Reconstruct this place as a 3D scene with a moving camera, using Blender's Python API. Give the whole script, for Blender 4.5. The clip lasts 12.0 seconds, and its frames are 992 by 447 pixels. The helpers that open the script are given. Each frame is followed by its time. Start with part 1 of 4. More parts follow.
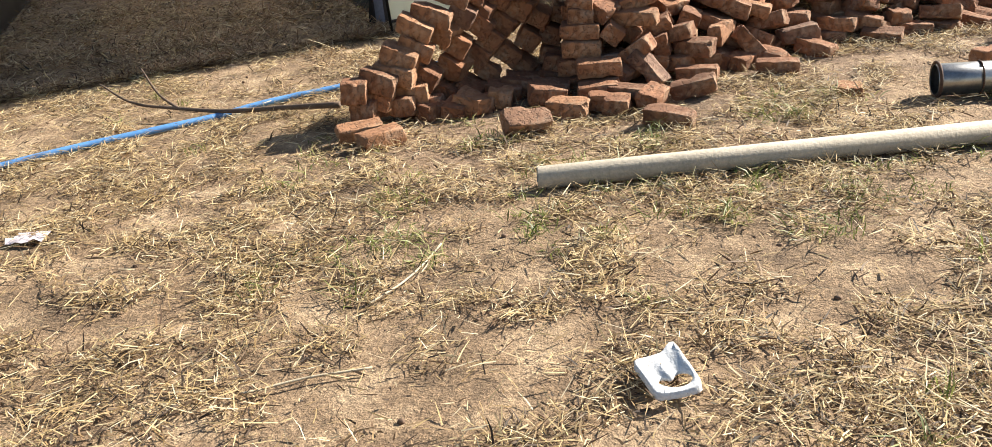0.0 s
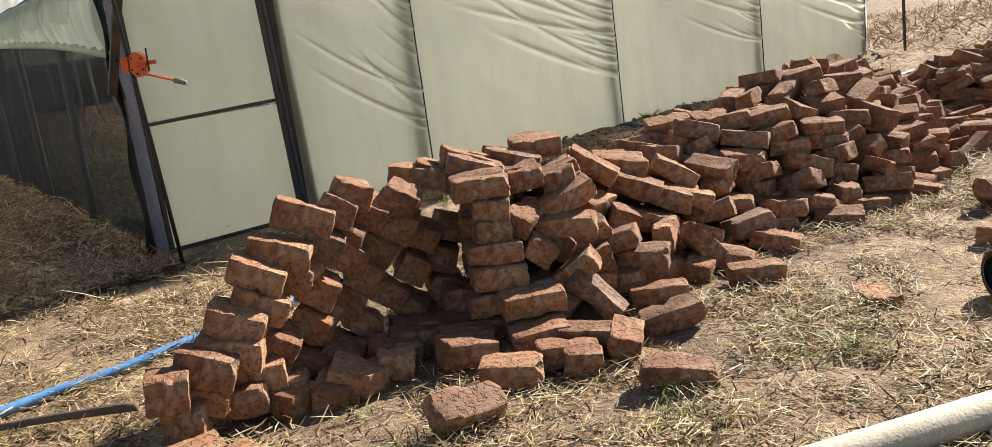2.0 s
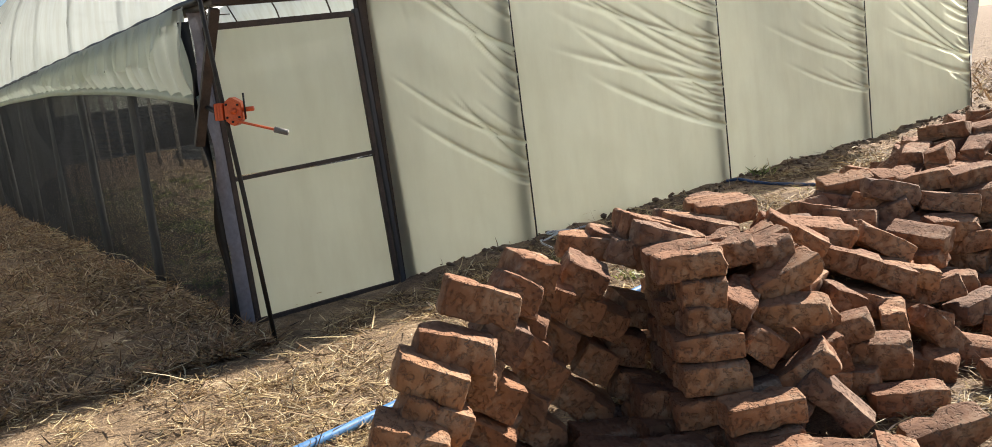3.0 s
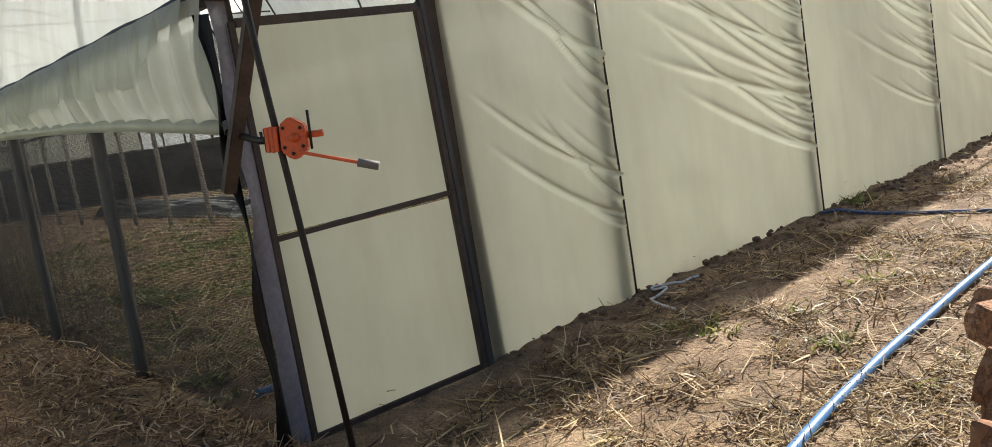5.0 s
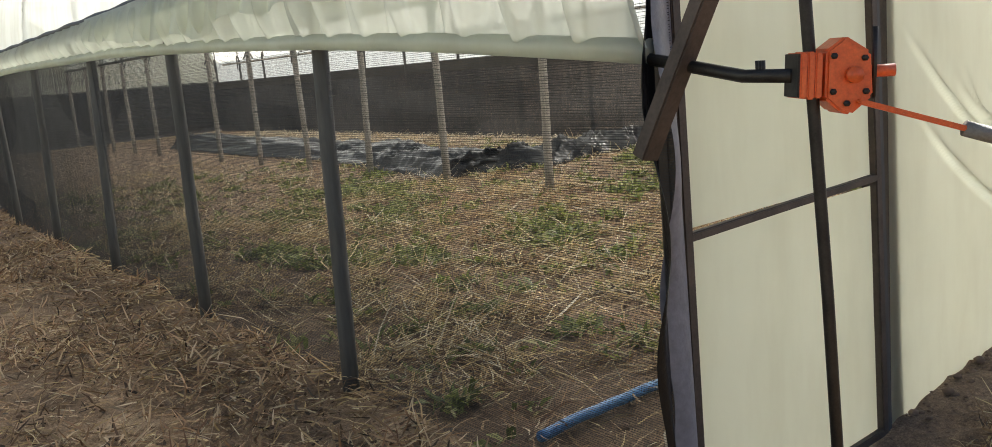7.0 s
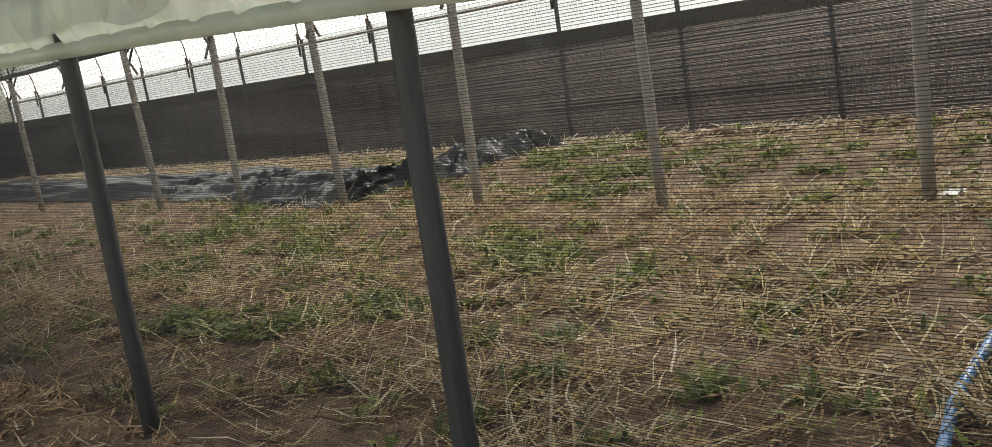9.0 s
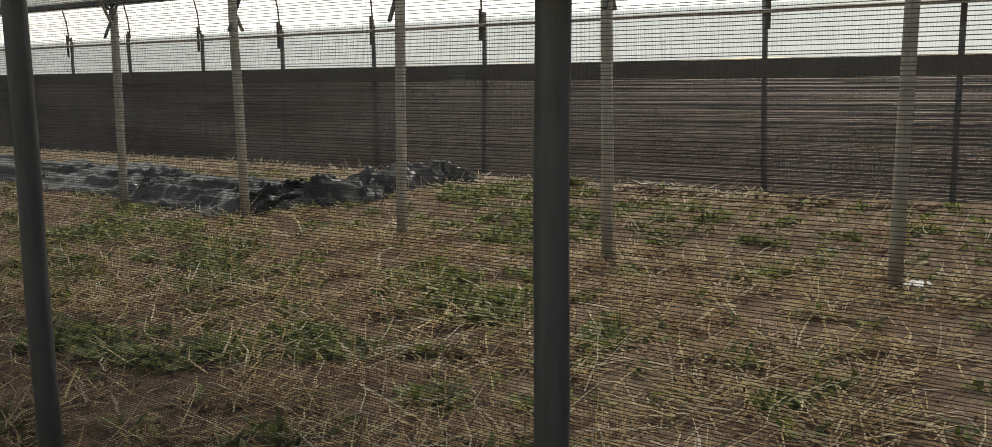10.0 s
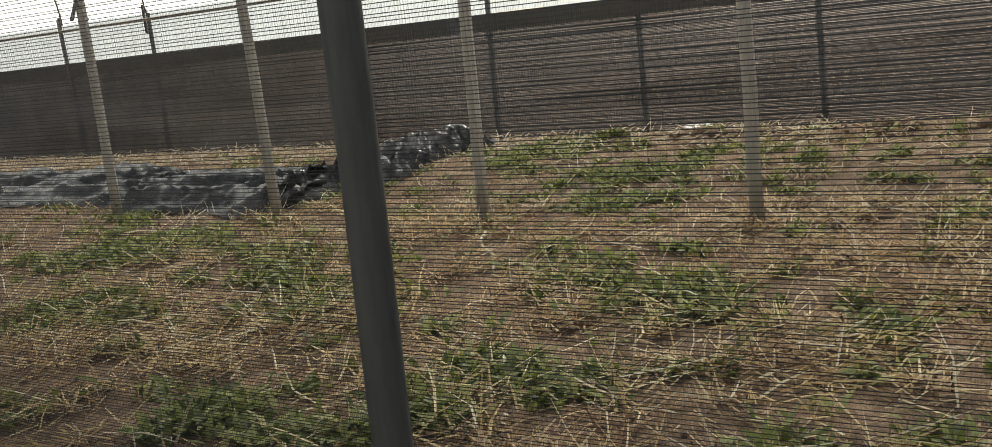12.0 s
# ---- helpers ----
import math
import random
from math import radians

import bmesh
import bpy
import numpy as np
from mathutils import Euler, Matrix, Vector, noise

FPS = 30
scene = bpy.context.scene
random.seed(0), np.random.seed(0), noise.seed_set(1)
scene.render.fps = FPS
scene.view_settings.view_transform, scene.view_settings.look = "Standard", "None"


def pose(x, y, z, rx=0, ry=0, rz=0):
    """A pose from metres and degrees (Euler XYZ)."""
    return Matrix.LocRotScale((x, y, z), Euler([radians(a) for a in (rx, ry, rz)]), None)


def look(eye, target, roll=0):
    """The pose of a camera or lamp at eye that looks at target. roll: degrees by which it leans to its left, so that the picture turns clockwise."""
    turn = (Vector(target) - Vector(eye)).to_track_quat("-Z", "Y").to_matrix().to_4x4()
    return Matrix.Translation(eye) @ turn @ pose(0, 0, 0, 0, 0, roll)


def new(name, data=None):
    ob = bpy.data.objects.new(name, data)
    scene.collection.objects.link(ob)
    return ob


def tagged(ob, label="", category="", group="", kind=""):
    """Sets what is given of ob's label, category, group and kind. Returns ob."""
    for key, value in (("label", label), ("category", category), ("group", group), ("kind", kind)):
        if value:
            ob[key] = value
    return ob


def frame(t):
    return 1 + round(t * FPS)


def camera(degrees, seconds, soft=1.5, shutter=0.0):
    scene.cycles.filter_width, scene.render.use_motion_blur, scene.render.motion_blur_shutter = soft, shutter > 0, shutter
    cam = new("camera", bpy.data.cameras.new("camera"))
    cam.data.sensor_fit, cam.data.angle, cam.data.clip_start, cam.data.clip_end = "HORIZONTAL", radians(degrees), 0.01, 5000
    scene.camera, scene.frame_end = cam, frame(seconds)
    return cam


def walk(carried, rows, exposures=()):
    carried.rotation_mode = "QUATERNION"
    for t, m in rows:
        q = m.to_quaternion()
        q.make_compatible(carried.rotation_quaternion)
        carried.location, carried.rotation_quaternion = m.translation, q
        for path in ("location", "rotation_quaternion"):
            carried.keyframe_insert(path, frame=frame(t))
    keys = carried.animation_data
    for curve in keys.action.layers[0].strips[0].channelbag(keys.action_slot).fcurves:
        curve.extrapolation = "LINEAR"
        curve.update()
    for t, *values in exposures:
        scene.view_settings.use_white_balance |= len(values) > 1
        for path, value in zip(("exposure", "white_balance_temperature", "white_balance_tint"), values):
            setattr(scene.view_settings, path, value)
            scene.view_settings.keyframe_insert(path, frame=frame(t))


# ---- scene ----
cam = camera(56.3, 12.0, soft=0.85)
PATH = [
    (0, (0.855, 1.831, 1.559), (0.716, 3.677, 0.801), -5.8),
    (0.5, (0.658, 2.167, 1.558), (0.467, 4.071, 0.975), -9.8),
    (1, (0.582, 2.804, 1.513), (0.515, 4.717, 0.932), -7.9),
    (1.5, (0.377, 3.317, 1.476), (0.416, 5.255, 0.98), -9.7),
    (2, (0.24, 3.883, 1.432), (0.65, 5.79, 0.99), -7.6),
    (2.5, (0.02, 4.378, 1.459), (0.379, 6.301, 1.044), -5.4),
    (3, (-0.226, 4.836, 1.457), (0.15, 6.773, 1.128), -7.3),
    (3.2, (-0.283, 5.04, 1.454), (0.105, 6.984, 1.185), -8.6),
    (4.8, (-0.835, 6.557, 1.423), (-0.232, 8.446, 1.158), -7.7),
    (5, (-0.908, 6.733, 1.422), (-0.35, 8.636, 1.16), -9.2),
    (5.5, (-1.24, 7.237, 1.465), (-0.646, 9.144, 1.356), -8.0),
    (6, (-1.436, 7.766, 1.444), (-0.776, 9.646, 1.269), -5.9),
    (6.5, (-1.579, 8.177, 1.466), (-1.108, 10.084, 1.089), -2.5),
    (7, (-1.802, 8.614, 1.488), (-1.341, 10.531, 1.149), -4.9),
    (7.2, (-1.856, 8.808, 1.456), (-1.304, 10.697, 1.097), -4.8),
    (8.8, (-2.423, 10.214, 1.448), (-1.606, 12.003, 1.087), -9.6),
    (9, (-2.443, 10.437, 1.462), (-1.618, 12.224, 1.106), -8.9),
    (9.5, (-2.556, 10.906, 1.432), (-1.566, 12.611, 1.101), -3.2),
    (10, (-2.678, 11.317, 1.449), (-1.588, 12.965, 1.139), -0.7),
    (10.5, (-2.733, 11.794, 1.425), (-1.579, 13.399, 1.124), -0.8),
    (11, (-2.901, 12.237, 1.426), (-1.753, 13.854, 1.159), -2.0),
    (11.5, (-2.965, 12.745, 1.424), (-1.798, 14.342, 1.135), -3.6),
    (12, (-3.1, 13.252, 1.445), (-1.893, 14.793, 1.036), -6.3),
]
walk(cam, [(t, look(eye, target, roll)) for t, eye, target, roll in PATH], exposures=((0, 1.36), (0.5, 1.22), (3, 1.25), (5, 1.1), (5.5, 1.13), (6.0, 1.2), (6.5, 1.6), (7.2, 1.75), (8.8, 1.55), (9.5, 1.22), (10, 0.92), (11.3, 0.95), (12, 1.27)))

# ---- world, sun and exposure ----
SUN_AZ, SUN_EL = 30.0, 31.5          # degrees from +x towards +y, and above the horizon
world = bpy.data.worlds.new("world")
scene.world = world
world.use_nodes = True
wt = world.node_tree
sky = wt.nodes.new("ShaderNodeTexSky")
sky.sky_type, sky.sun_disc = "NISHITA", False
sky.sun_elevation, sky.sun_rotation = radians(SUN_EL), radians(90 - SUN_AZ)
sky.dust_density, sky.air_density = 0.5, 0.9
wt.nodes["Background"].inputs["Strength"].default_value = 0.05
wt.links.new(sky.outputs[0], wt.nodes["Background"].inputs["Color"])
sun = new("sun", bpy.data.lights.new("sun", "SUN"))
sun.data.energy, sun.data.angle, sun.data.color = 5.0, radians(0.53), (1.0, 0.94, 0.85)
sun_way = Vector((math.cos(radians(SUN_AZ)) * math.cos(radians(SUN_EL)), math.sin(radians(SUN_AZ)) * math.cos(radians(SUN_EL)), math.sin(radians(SUN_EL))))
sun.matrix_world = look(sun_way * 40, (0, 0, 0))

# ---- plan ----
CORNER = Vector((-0.755, 10.965, 0))
U = Vector((math.cos(radians(26.4)), math.sin(radians(26.4)), 0))      # along the front wall
V = Vector((math.cos(radians(112)), math.sin(radians(112)), 0))        # along the side wall, away
N = Vector((V.y, -V.x, 0))                                             # from the side wall inwards
ROW, BAY, LENGTH, ALLEY = 5.15, 2.24, 31.3, 3.9
EAVE, RISE = (2.05, 2.36, 2.36), 2.35


def spot(s, w, z=0.0):
    """A place s metres along the front wall and w metres down the side wall."""
    p = CORNER + U * s + V * w
    return Vector((p.x, p.y, z))


def plan(x, y):
    d = Vector((x, y, 0)) - CORNER
    s = d.dot(N) / U.dot(N)
    return s, d.dot(V) - s * U.dot(V)


def smooth(a, b, x):
    t = min(1.0, max(0.0, (x - a) / (b - a)))
    return t * t * (3 - 2 * t)


def ground_z(x, y):
    s, w = plan(x, y)
    z = 0.022 * noise.noise((x * 0.9, y * 0.9, 0)) + 0.012 * noise.noise((x * 3.1, y * 3.1, 4))
    rough = 1.0
    out = -w
    if s > 1.2:          # earth banked against the front sheets
        z += 0.05 * smooth(1.2, 1.8, s) * smooth(0.62, 0.12, out) * smooth(-0.6, -0.1, out) * (0.8 + 0.6 * noise.noise((s * 2.1, w * 2.1, 8)))
        rough += 3.0 * smooth(0.7, 0.3, out) * smooth(-0.4, 0.0, out)
        z += 0.013 * min(s, 14.0) * smooth(-6, 0, w) * smooth(4, 0, w)
    if w > 0.0 and s > 0.0:
        z -= 0.105 * smooth(0.3, 2.5, s) * smooth(0.1, 1.2, w) * smooth(11.5, 10.4, s)
    if w > -0.2:         # loose soil along the net
        z += 0.06 * math.exp(-((s + 0.12) / 0.22) ** 2) * smooth(0.2, 1.2, w) * (0.9 + 0.7 * noise.noise((s * 2.3, w * 1.7, 3)))
        rough += 1.6 * smooth(1.4, 0.2, abs(s + 0.2))
        if s > 0:
            rough += 0.9
            z += 0.16 * math.exp(-((s - 9.3) / 0.3) ** 2) * smooth(2, 3, w) * smooth(8.5, 6, w) * max(0.0, 0.5 + noise.noise((w * 1.9, 2, 0)))
    z += rough * 0.010 * noise.noise((x * 9, y * 9, 1)) + rough * 0.005 * noise.noise((x * 24, y * 24, 2))
    return z


# ---- materials ----
def material(name):
    m = bpy.data.materials.new(name)
    m.use_nodes = True
    t = m.node_tree
    return m, t, t.nodes["Principled BSDF"]


def add(t, kind, **values):
    n = t.nodes.new(kind)
    for key, value in values.items():
        n.inputs[key.replace("_", " ")].default_value = value
    return n


def texture(t, scale, detail=4.0, rough=0.55, stretch=None):
    co = t.nodes.new("ShaderNodeTexCoord")
    n = add(t, "ShaderNodeTexNoise", Scale=scale, Detail=detail, Roughness=rough)
    if stretch:
        mp = add(t, "ShaderNodeMapping", Scale=stretch)
        t.links.new(co.outputs["Object"], mp.inputs[0])
        t.links.new(mp.outputs[0], n.inputs["Vector"])
    else:
        t.links.new(co.outputs["Object"], n.inputs["Vector"])
    return n


def ramp(t, source, stops):
    r = t.nodes.new("ShaderNodeValToRGB")
    e = r.color_ramp.elements
    while len(e) < len(stops):
        e.new(0.5)
    for item, (at, c) in zip(e, stops):
        item.position, item.color = at, (*c, 1)
    t.links.new(source, r.inputs[0])
    return r


def mix(t, factor, a, b, blend="MIX"):
    m = t.nodes.new("ShaderNodeMix")
    m.data_type, m.blend_type = "RGBA", blend
    for socket, value in ((m.inputs[0], factor), (m.inputs[6], a), (m.inputs[7], b)):
        if isinstance(value, (int, float)):
            socket.default_value = value
        elif isinstance(value, tuple):
            socket.default_value = (*value, 1)
        else:
            t.links.new(value, socket)
    return m.outputs[2]


def bump(t, bsdf, source, strength, distance):
    b = add(t, "ShaderNodeBump", Strength=strength, Distance=distance)
    t.links.new(source, b.inputs["Height"])
    t.links.new(b.outputs[0], bsdf.inputs["Normal"])


def simple(name, dark, light, scale=6.0, rough=0.7, metal=0.0, relief=0.3, size=0.01, stretch=None, own=0.0):
    """Two tones by noise with a finer grain; own: how far single objects differ in tone."""
    m, t, b = material(name)
    big, fine = texture(t, scale, 5, 0.6, stretch), texture(t, scale * 9, 3, 0.6, stretch)
    c = ramp(t, big.outputs["Fac"], ((0.3, dark), (0.7, light))).outputs[0]
    c = mix(t, 0.35, c, ramp(t, fine.outputs["Fac"], ((0.25, tuple(0.45 * v for v in light)), (0.75, tuple(min(1, 1.25 * v) for v in light)))).outputs[0])
    if own:
        info = t.nodes.new("ShaderNodeObjectInfo")
        tone = ramp(t, info.outputs["Random"], ((0.0, (1 - own,) * 3), (1.0, (1 + own,) * 3))).outputs[0]
        c = mix(t, 1.0, c, tone, "MULTIPLY")
    t.links.new(c, b.inputs["Base Color"])
    b.inputs["Roughness"].default_value, b.inputs["Metallic"].default_value = rough, metal
    bump(t, b, fine.outputs["Fac"], relief, size)
    return m


def ground_material():
    m, t, b = material("dry_soil")
    big, mid, fine = texture(t, 0.45, 5, 0.6), texture(t, 3.2, 6, 0.65), texture(t, 46, 5, 0.7)
    speck = texture(t, 150, 2, 0.6)
    sand = ramp(t, mid.outputs["Fac"], ((0.25, (0.085, 0.057, 0.034)), (0.5, (0.245, 0.172, 0.105)), (0.75, (0.50, 0.385, 0.255)))).outputs[0]
    soil = ramp(t, mid.outputs["Fac"], ((0.25, (0.075, 0.051, 0.036)), (0.55, (0.22, 0.152, 0.102)), (0.8, (0.42, 0.315, 0.225)))).outputs[0]
    field = ramp(t, mid.outputs["Fac"], ((0.3, (0.20, 0.15, 0.085)), (0.7, (0.36, 0.29, 0.17)))).outputs[0]
    zone = t.nodes.new("ShaderNodeAttribute")
    zone.attribute_name = "zone"
    part_xyz = t.nodes.new("ShaderNodeSeparateXYZ")
    t.links.new(zone.outputs["Vector"], part_xyz.inputs[0])
    c = mix(t, part_xyz.outputs[0], sand, soil)
    c = mix(t, part_xyz.outputs[1], c, field)
    c = mix(t, 0.75, c, ramp(t, fine.outputs["Fac"], ((0.3, (0.32, 0.30, 0.28)), (0.5, (0.62, 0.6, 0.58)), (0.72, (1.0, 0.98, 0.92)))).outputs[0], "OVERLAY")
    c = mix(t, 0.6, c, ramp(t, speck.outputs["Fac"], ((0.35, (0.3, 0.28, 0.26)), (0.62, (0.75, 0.73, 0.7)))).outputs[0], "OVERLAY")
    c = mix(t, 0.4, c, ramp(t, big.outputs["Fac"], ((0.3, (0.36, 0.34, 0.32)), (0.7, (0.62, 0.62, 0.62)))).outputs[0], "OVERLAY")
    t.links.new(c, b.inputs["Base Color"])
    b.inputs["Roughness"].default_value = 0.95
    bump(t, b, fine.outputs["Fac"], 1.0, 0.03)
    return m


def blades_material(name, stops, rough=0.7, sheer=0.25):
    m, t, b = material(name)
    geo = t.nodes.new("ShaderNodeNewGeometry")
    c = ramp(t, geo.outputs["Random Per Island"], stops).outputs[0]
    t.links.new(c, b.inputs["Base Color"])
    b.inputs["Roughness"].default_value = rough
    thin = t.nodes.new("ShaderNodeBsdfTranslucent")
    t.links.new(c, thin.inputs[0])
    both = add(t, "ShaderNodeMixShader", Fac=sheer)
    t.links.new(b.outputs[0], both.inputs[1])
    t.links.new(thin.outputs[0], both.inputs[2])
    t.links.new(both.outputs[0], t.nodes["Material Output"].inputs[0])
    return m


def film_material(name, tint, clear, through_share, dirt=0.5, forward=0.0):
    """Milky plastic film: some light passes straight, some scattered, some is thrown back."""
    m, t, b = material(name)
    big, streak = texture(t, 1.3, 5, 0.6), texture(t, 5.0, 5, 0.6, (1, 1, 0.25))
    c = mix(t, dirt, tint, ramp(t, big.outputs["Fac"], ((0.3, tuple(0.72 * v for v in tint)), (0.7, tint))).outputs[0])
    c = mix(t, dirt * 0.6, c, ramp(t, streak.outputs["Fac"], ((0.35, tuple(k * v for k, v in zip((0.74, 0.70, 0.62), tint))), (0.6, tint))).outputs[0])
    t.links.new(c, b.inputs["Base Color"])
    b.inputs["Roughness"].default_value = 0.24
    b.inputs["Specular IOR Level"].default_value = 0.55
    wide, open_ = t.nodes.new("ShaderNodeBsdfTranslucent"), t.nodes.new("ShaderNodeBsdfTransparent")
    t.links.new(c, wide.inputs[0])
    ahead = add(t, "ShaderNodeBsdfRefraction", Roughness=0.5, IOR=1.04)
    t.links.new(c, ahead.inputs["Color"])
    thin = add(t, "ShaderNodeMixShader", Fac=forward)
    t.links.new(wide.outputs[0], thin.inputs[1])
    t.links.new(ahead.outputs[0], thin.inputs[2])
    one, two = add(t, "ShaderNodeMixShader", Fac=through_share), add(t, "ShaderNodeMixShader", Fac=clear)
    t.links.new(b.outputs[0], one.inputs[1])
    t.links.new(thin.outputs[0], one.inputs[2])
    t.links.new(one.outputs[0], two.inputs[1])
    t.links.new(open_.outputs[0], two.inputs[2])
    t.links.new(two.outputs[0], t.nodes["Material Output"].inputs[0])
    return m


def brick_material():
    m, t, b = material("fired_clay")
    big, mid, fine = texture(t, 5, 4, 0.6), texture(t, 24, 5, 0.65), texture(t, 120, 3, 0.7)
    info = t.nodes.new("ShaderNodeObjectInfo")
    own = ramp(t, info.outputs["Random"], ((0.0, (0.11, 0.050, 0.026)), (0.3, (0.22, 0.092, 0.043)), (0.6, (0.35, 0.155, 0.068)), (0.9, (0.50, 0.265, 0.13)), (0.96, (0.12, 0.095, 0.085)), (1.0, (0.17, 0.135, 0.11)))).outputs[0]
    c = mix(t, 0.55, own, ramp(t, big.outputs["Fac"], ((0.3, (0.18, 0.077, 0.037)), (0.7, (0.40, 0.20, 0.096)))).outputs[0])
    c = mix(t, 0.45, c, ramp(t, mid.outputs["Fac"], ((0.3, (0.36, 0.34, 0.33)), (0.55, (0.55, 0.55, 0.55)), (0.78, (0.80, 0.76, 0.70)))).outputs[0], "OVERLAY")
    dust = texture(t, 9, 6, 0.7)
    spots = ramp(t, dust.outputs["Fac"], ((0.50, (0, 0, 0)), (0.72, (0.65, 0.65, 0.65)))).outputs[0]
    c = mix(t, spots, c, (0.50, 0.37, 0.25))
    soot = texture(t, 3.1, 4, 0.6)
    c = mix(t, ramp(t, soot.outputs["Fac"], ((0.64, (0, 0, 0)), (0.82, (0.35, 0.35, 0.35)))).outputs[0], c, (0.10, 0.065, 0.05))
    t.links.new(c, b.inputs["Base Color"])
    b.inputs["Roughness"].default_value = 0.9
    pits = texture(t, 48, 3, 0.6)
    holes = ramp(t, pits.outputs["Fac"], ((0.36, (0, 0, 0)), (0.48, (1, 1, 1)))).outputs[0]
    height = mix(t, 0.5, mid.outputs["Color"], fine.outputs["Color"])
    height = mix(t, 0.45, height, holes)
    bump(t, b, height, 1.0, 0.018)
    return m


GROUND = ground_material()
STRAW = blades_material("dry_straw", ((0.0, (0.30, 0.19, 0.08)), (0.35, (0.57, 0.41, 0.19)), (0.7, (0.74, 0.58, 0.31)), (0.93, (0.82, 0.72, 0.49)), (1.0, (0.14, 0.09, 0.045))))
LITTER = blades_material("brown_litter", ((0.0, (0.10, 0.055, 0.03)), (0.5, (0.26, 0.16, 0.08)), (0.85, (0.42, 0.29, 0.15)), (1.0, (0.60, 0.48, 0.30))))
WEED = blades_material("weed_leaves", ((0.0, (0.085, 0.105, 0.022)), (0.5, (0.20, 0.235, 0.05)), (0.85, (0.35, 0.37, 0.11)), (1.0, (0.52, 0.47, 0.22))), 0.5, 0.4)
LEAVES = blades_material("tree_leaves", ((0.0, (0.02, 0.035, 0.012)), (0.6, (0.05, 0.08, 0.025)), (1.0, (0.11, 0.13, 0.05))), 0.6, 0.3)
# dark litter indoors and in the alley; in the yard also painted gap shade
DEBRIS_GAPS = blades_material("dark_debris_and_gap_shade", ((0.0, (0.03, 0.02, 0.012)), (0.6, (0.09, 0.055, 0.03)), (1.0, (0.17, 0.11, 0.06))))
RUSSET = blades_material("russet_dead_weeds", ((0.0, (0.17, 0.09, 0.05)), (0.4, (0.37, 0.215, 0.11)), (0.8, (0.57, 0.385, 0.22)), (1.0, (0.70, 0.56, 0.38))))
PALE = blades_material("bleached_stalks", ((0.0, (0.50, 0.40, 0.25)), (0.6, (0.70, 0.60, 0.43)), (1.0, (0.82, 0.75, 0.60))))
BRICK = brick_material()
FILM = film_material("greenhouse_film", (0.99, 0.975, 0.79), 0.015, 0.90, 0.34)
ROOF_FILM = film_material("roof_film", (0.86, 0.89, 0.86), 0.08, 0.90, 0.6, 0.10)
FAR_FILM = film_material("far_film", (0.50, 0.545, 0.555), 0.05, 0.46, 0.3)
CURTAIN_FILM = film_material("curtain_film", (0.73, 0.76, 0.66), 0.10, 0.58, 0.45)
POST = simple("weathered_pole", (0.038, 0.038, 0.039), (0.125, 0.122, 0.118), 5, 0.75, 0, 0.5, 0.006, (1, 1, 0.12), 0.15)
PALE_POST = simple("pale_pole", (0.24, 0.215, 0.18), (0.42, 0.38, 0.33), 5, 0.8, 0, 0.5, 0.006, (1, 1, 0.12), 0.12)
DARK_STEEL = simple("brown_steel", (0.035, 0.026, 0.022), (0.10, 0.075, 0.06), 9, 0.6, 0.3, 0.3, 0.004)
BLACK_FILM = simple("black_film", (0.004, 0.004, 0.005), (0.010, 0.010, 0.011), 3, 0.33, 0, 0.3, 0.012)
BLACK_FILM.node_tree.nodes["Principled BSDF"].inputs["Specular IOR Level"].default_value = 0.3
BLUE_GREY = simple("pale_grey_film", (0.20, 0.21, 0.225), (0.30, 0.315, 0.335), 3, 0.6)
GREY_BACKING = simple("grey_backing", (0.10, 0.10, 0.115), (0.19, 0.19, 0.21), 3, 0.5, 0, 0.3, 0.01)
CORNER_FILM = simple("corner_film", (0.13, 0.125, 0.14), (0.25, 0.24, 0.27), 4, 0.5, 0, 0.3, 0.01)
HEM = simple("net_hem", (0.045, 0.041, 0.036), (0.085, 0.077, 0.068), 2, 0.8)
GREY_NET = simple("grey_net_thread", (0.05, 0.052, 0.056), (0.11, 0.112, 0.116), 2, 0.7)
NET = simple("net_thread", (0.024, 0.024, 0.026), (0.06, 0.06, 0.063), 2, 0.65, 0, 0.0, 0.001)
ORANGE = simple("orange_paint", (0.60, 0.085, 0.018), (0.78, 0.14, 0.03), 14, 0.42, 0, 0.15, 0.002)
BLACK_STEEL = simple("black_steel", (0.015, 0.014, 0.013), (0.05, 0.045, 0.04), 20, 0.5, 0.6, 0.2, 0.002)
GRIP = simple("grey_grip", (0.12, 0.115, 0.105), (0.22, 0.21, 0.19), 20, 0.7)
BLUE = simple("blue_pipe", (0.05, 0.17, 0.42), (0.13, 0.32, 0.62), 4, 0.38, 0, 0.15, 0.003)
DARK_BLUE = simple("dark_blue_hose", (0.02, 0.05, 0.14), (0.05, 0.11, 0.26), 4, 0.45, 0, 0.15, 0.003)
CEMENT = simple("cement_pipe", (0.40, 0.34, 0.25), (0.60, 0.52, 0.40), 7, 0.85, 0, 0.5, 0.006)
TIN = simple("dull_tin", (0.14, 0.13, 0.12), (0.42, 0.42, 0.41), 8, 0.32, 0.9, 0.2, 0.004)
RUST = simple("rusty_tin", (0.05, 0.03, 0.022), (0.14, 0.075, 0.045), 12, 0.8, 0.2)
BARK = simple("dry_bark", (0.07, 0.045, 0.03), (0.19, 0.13, 0.09), 12, 0.9, 0, 0.6, 0.01)
STALK = simple("pale_stalk", (0.42, 0.34, 0.22), (0.62, 0.53, 0.37), 9, 0.8)
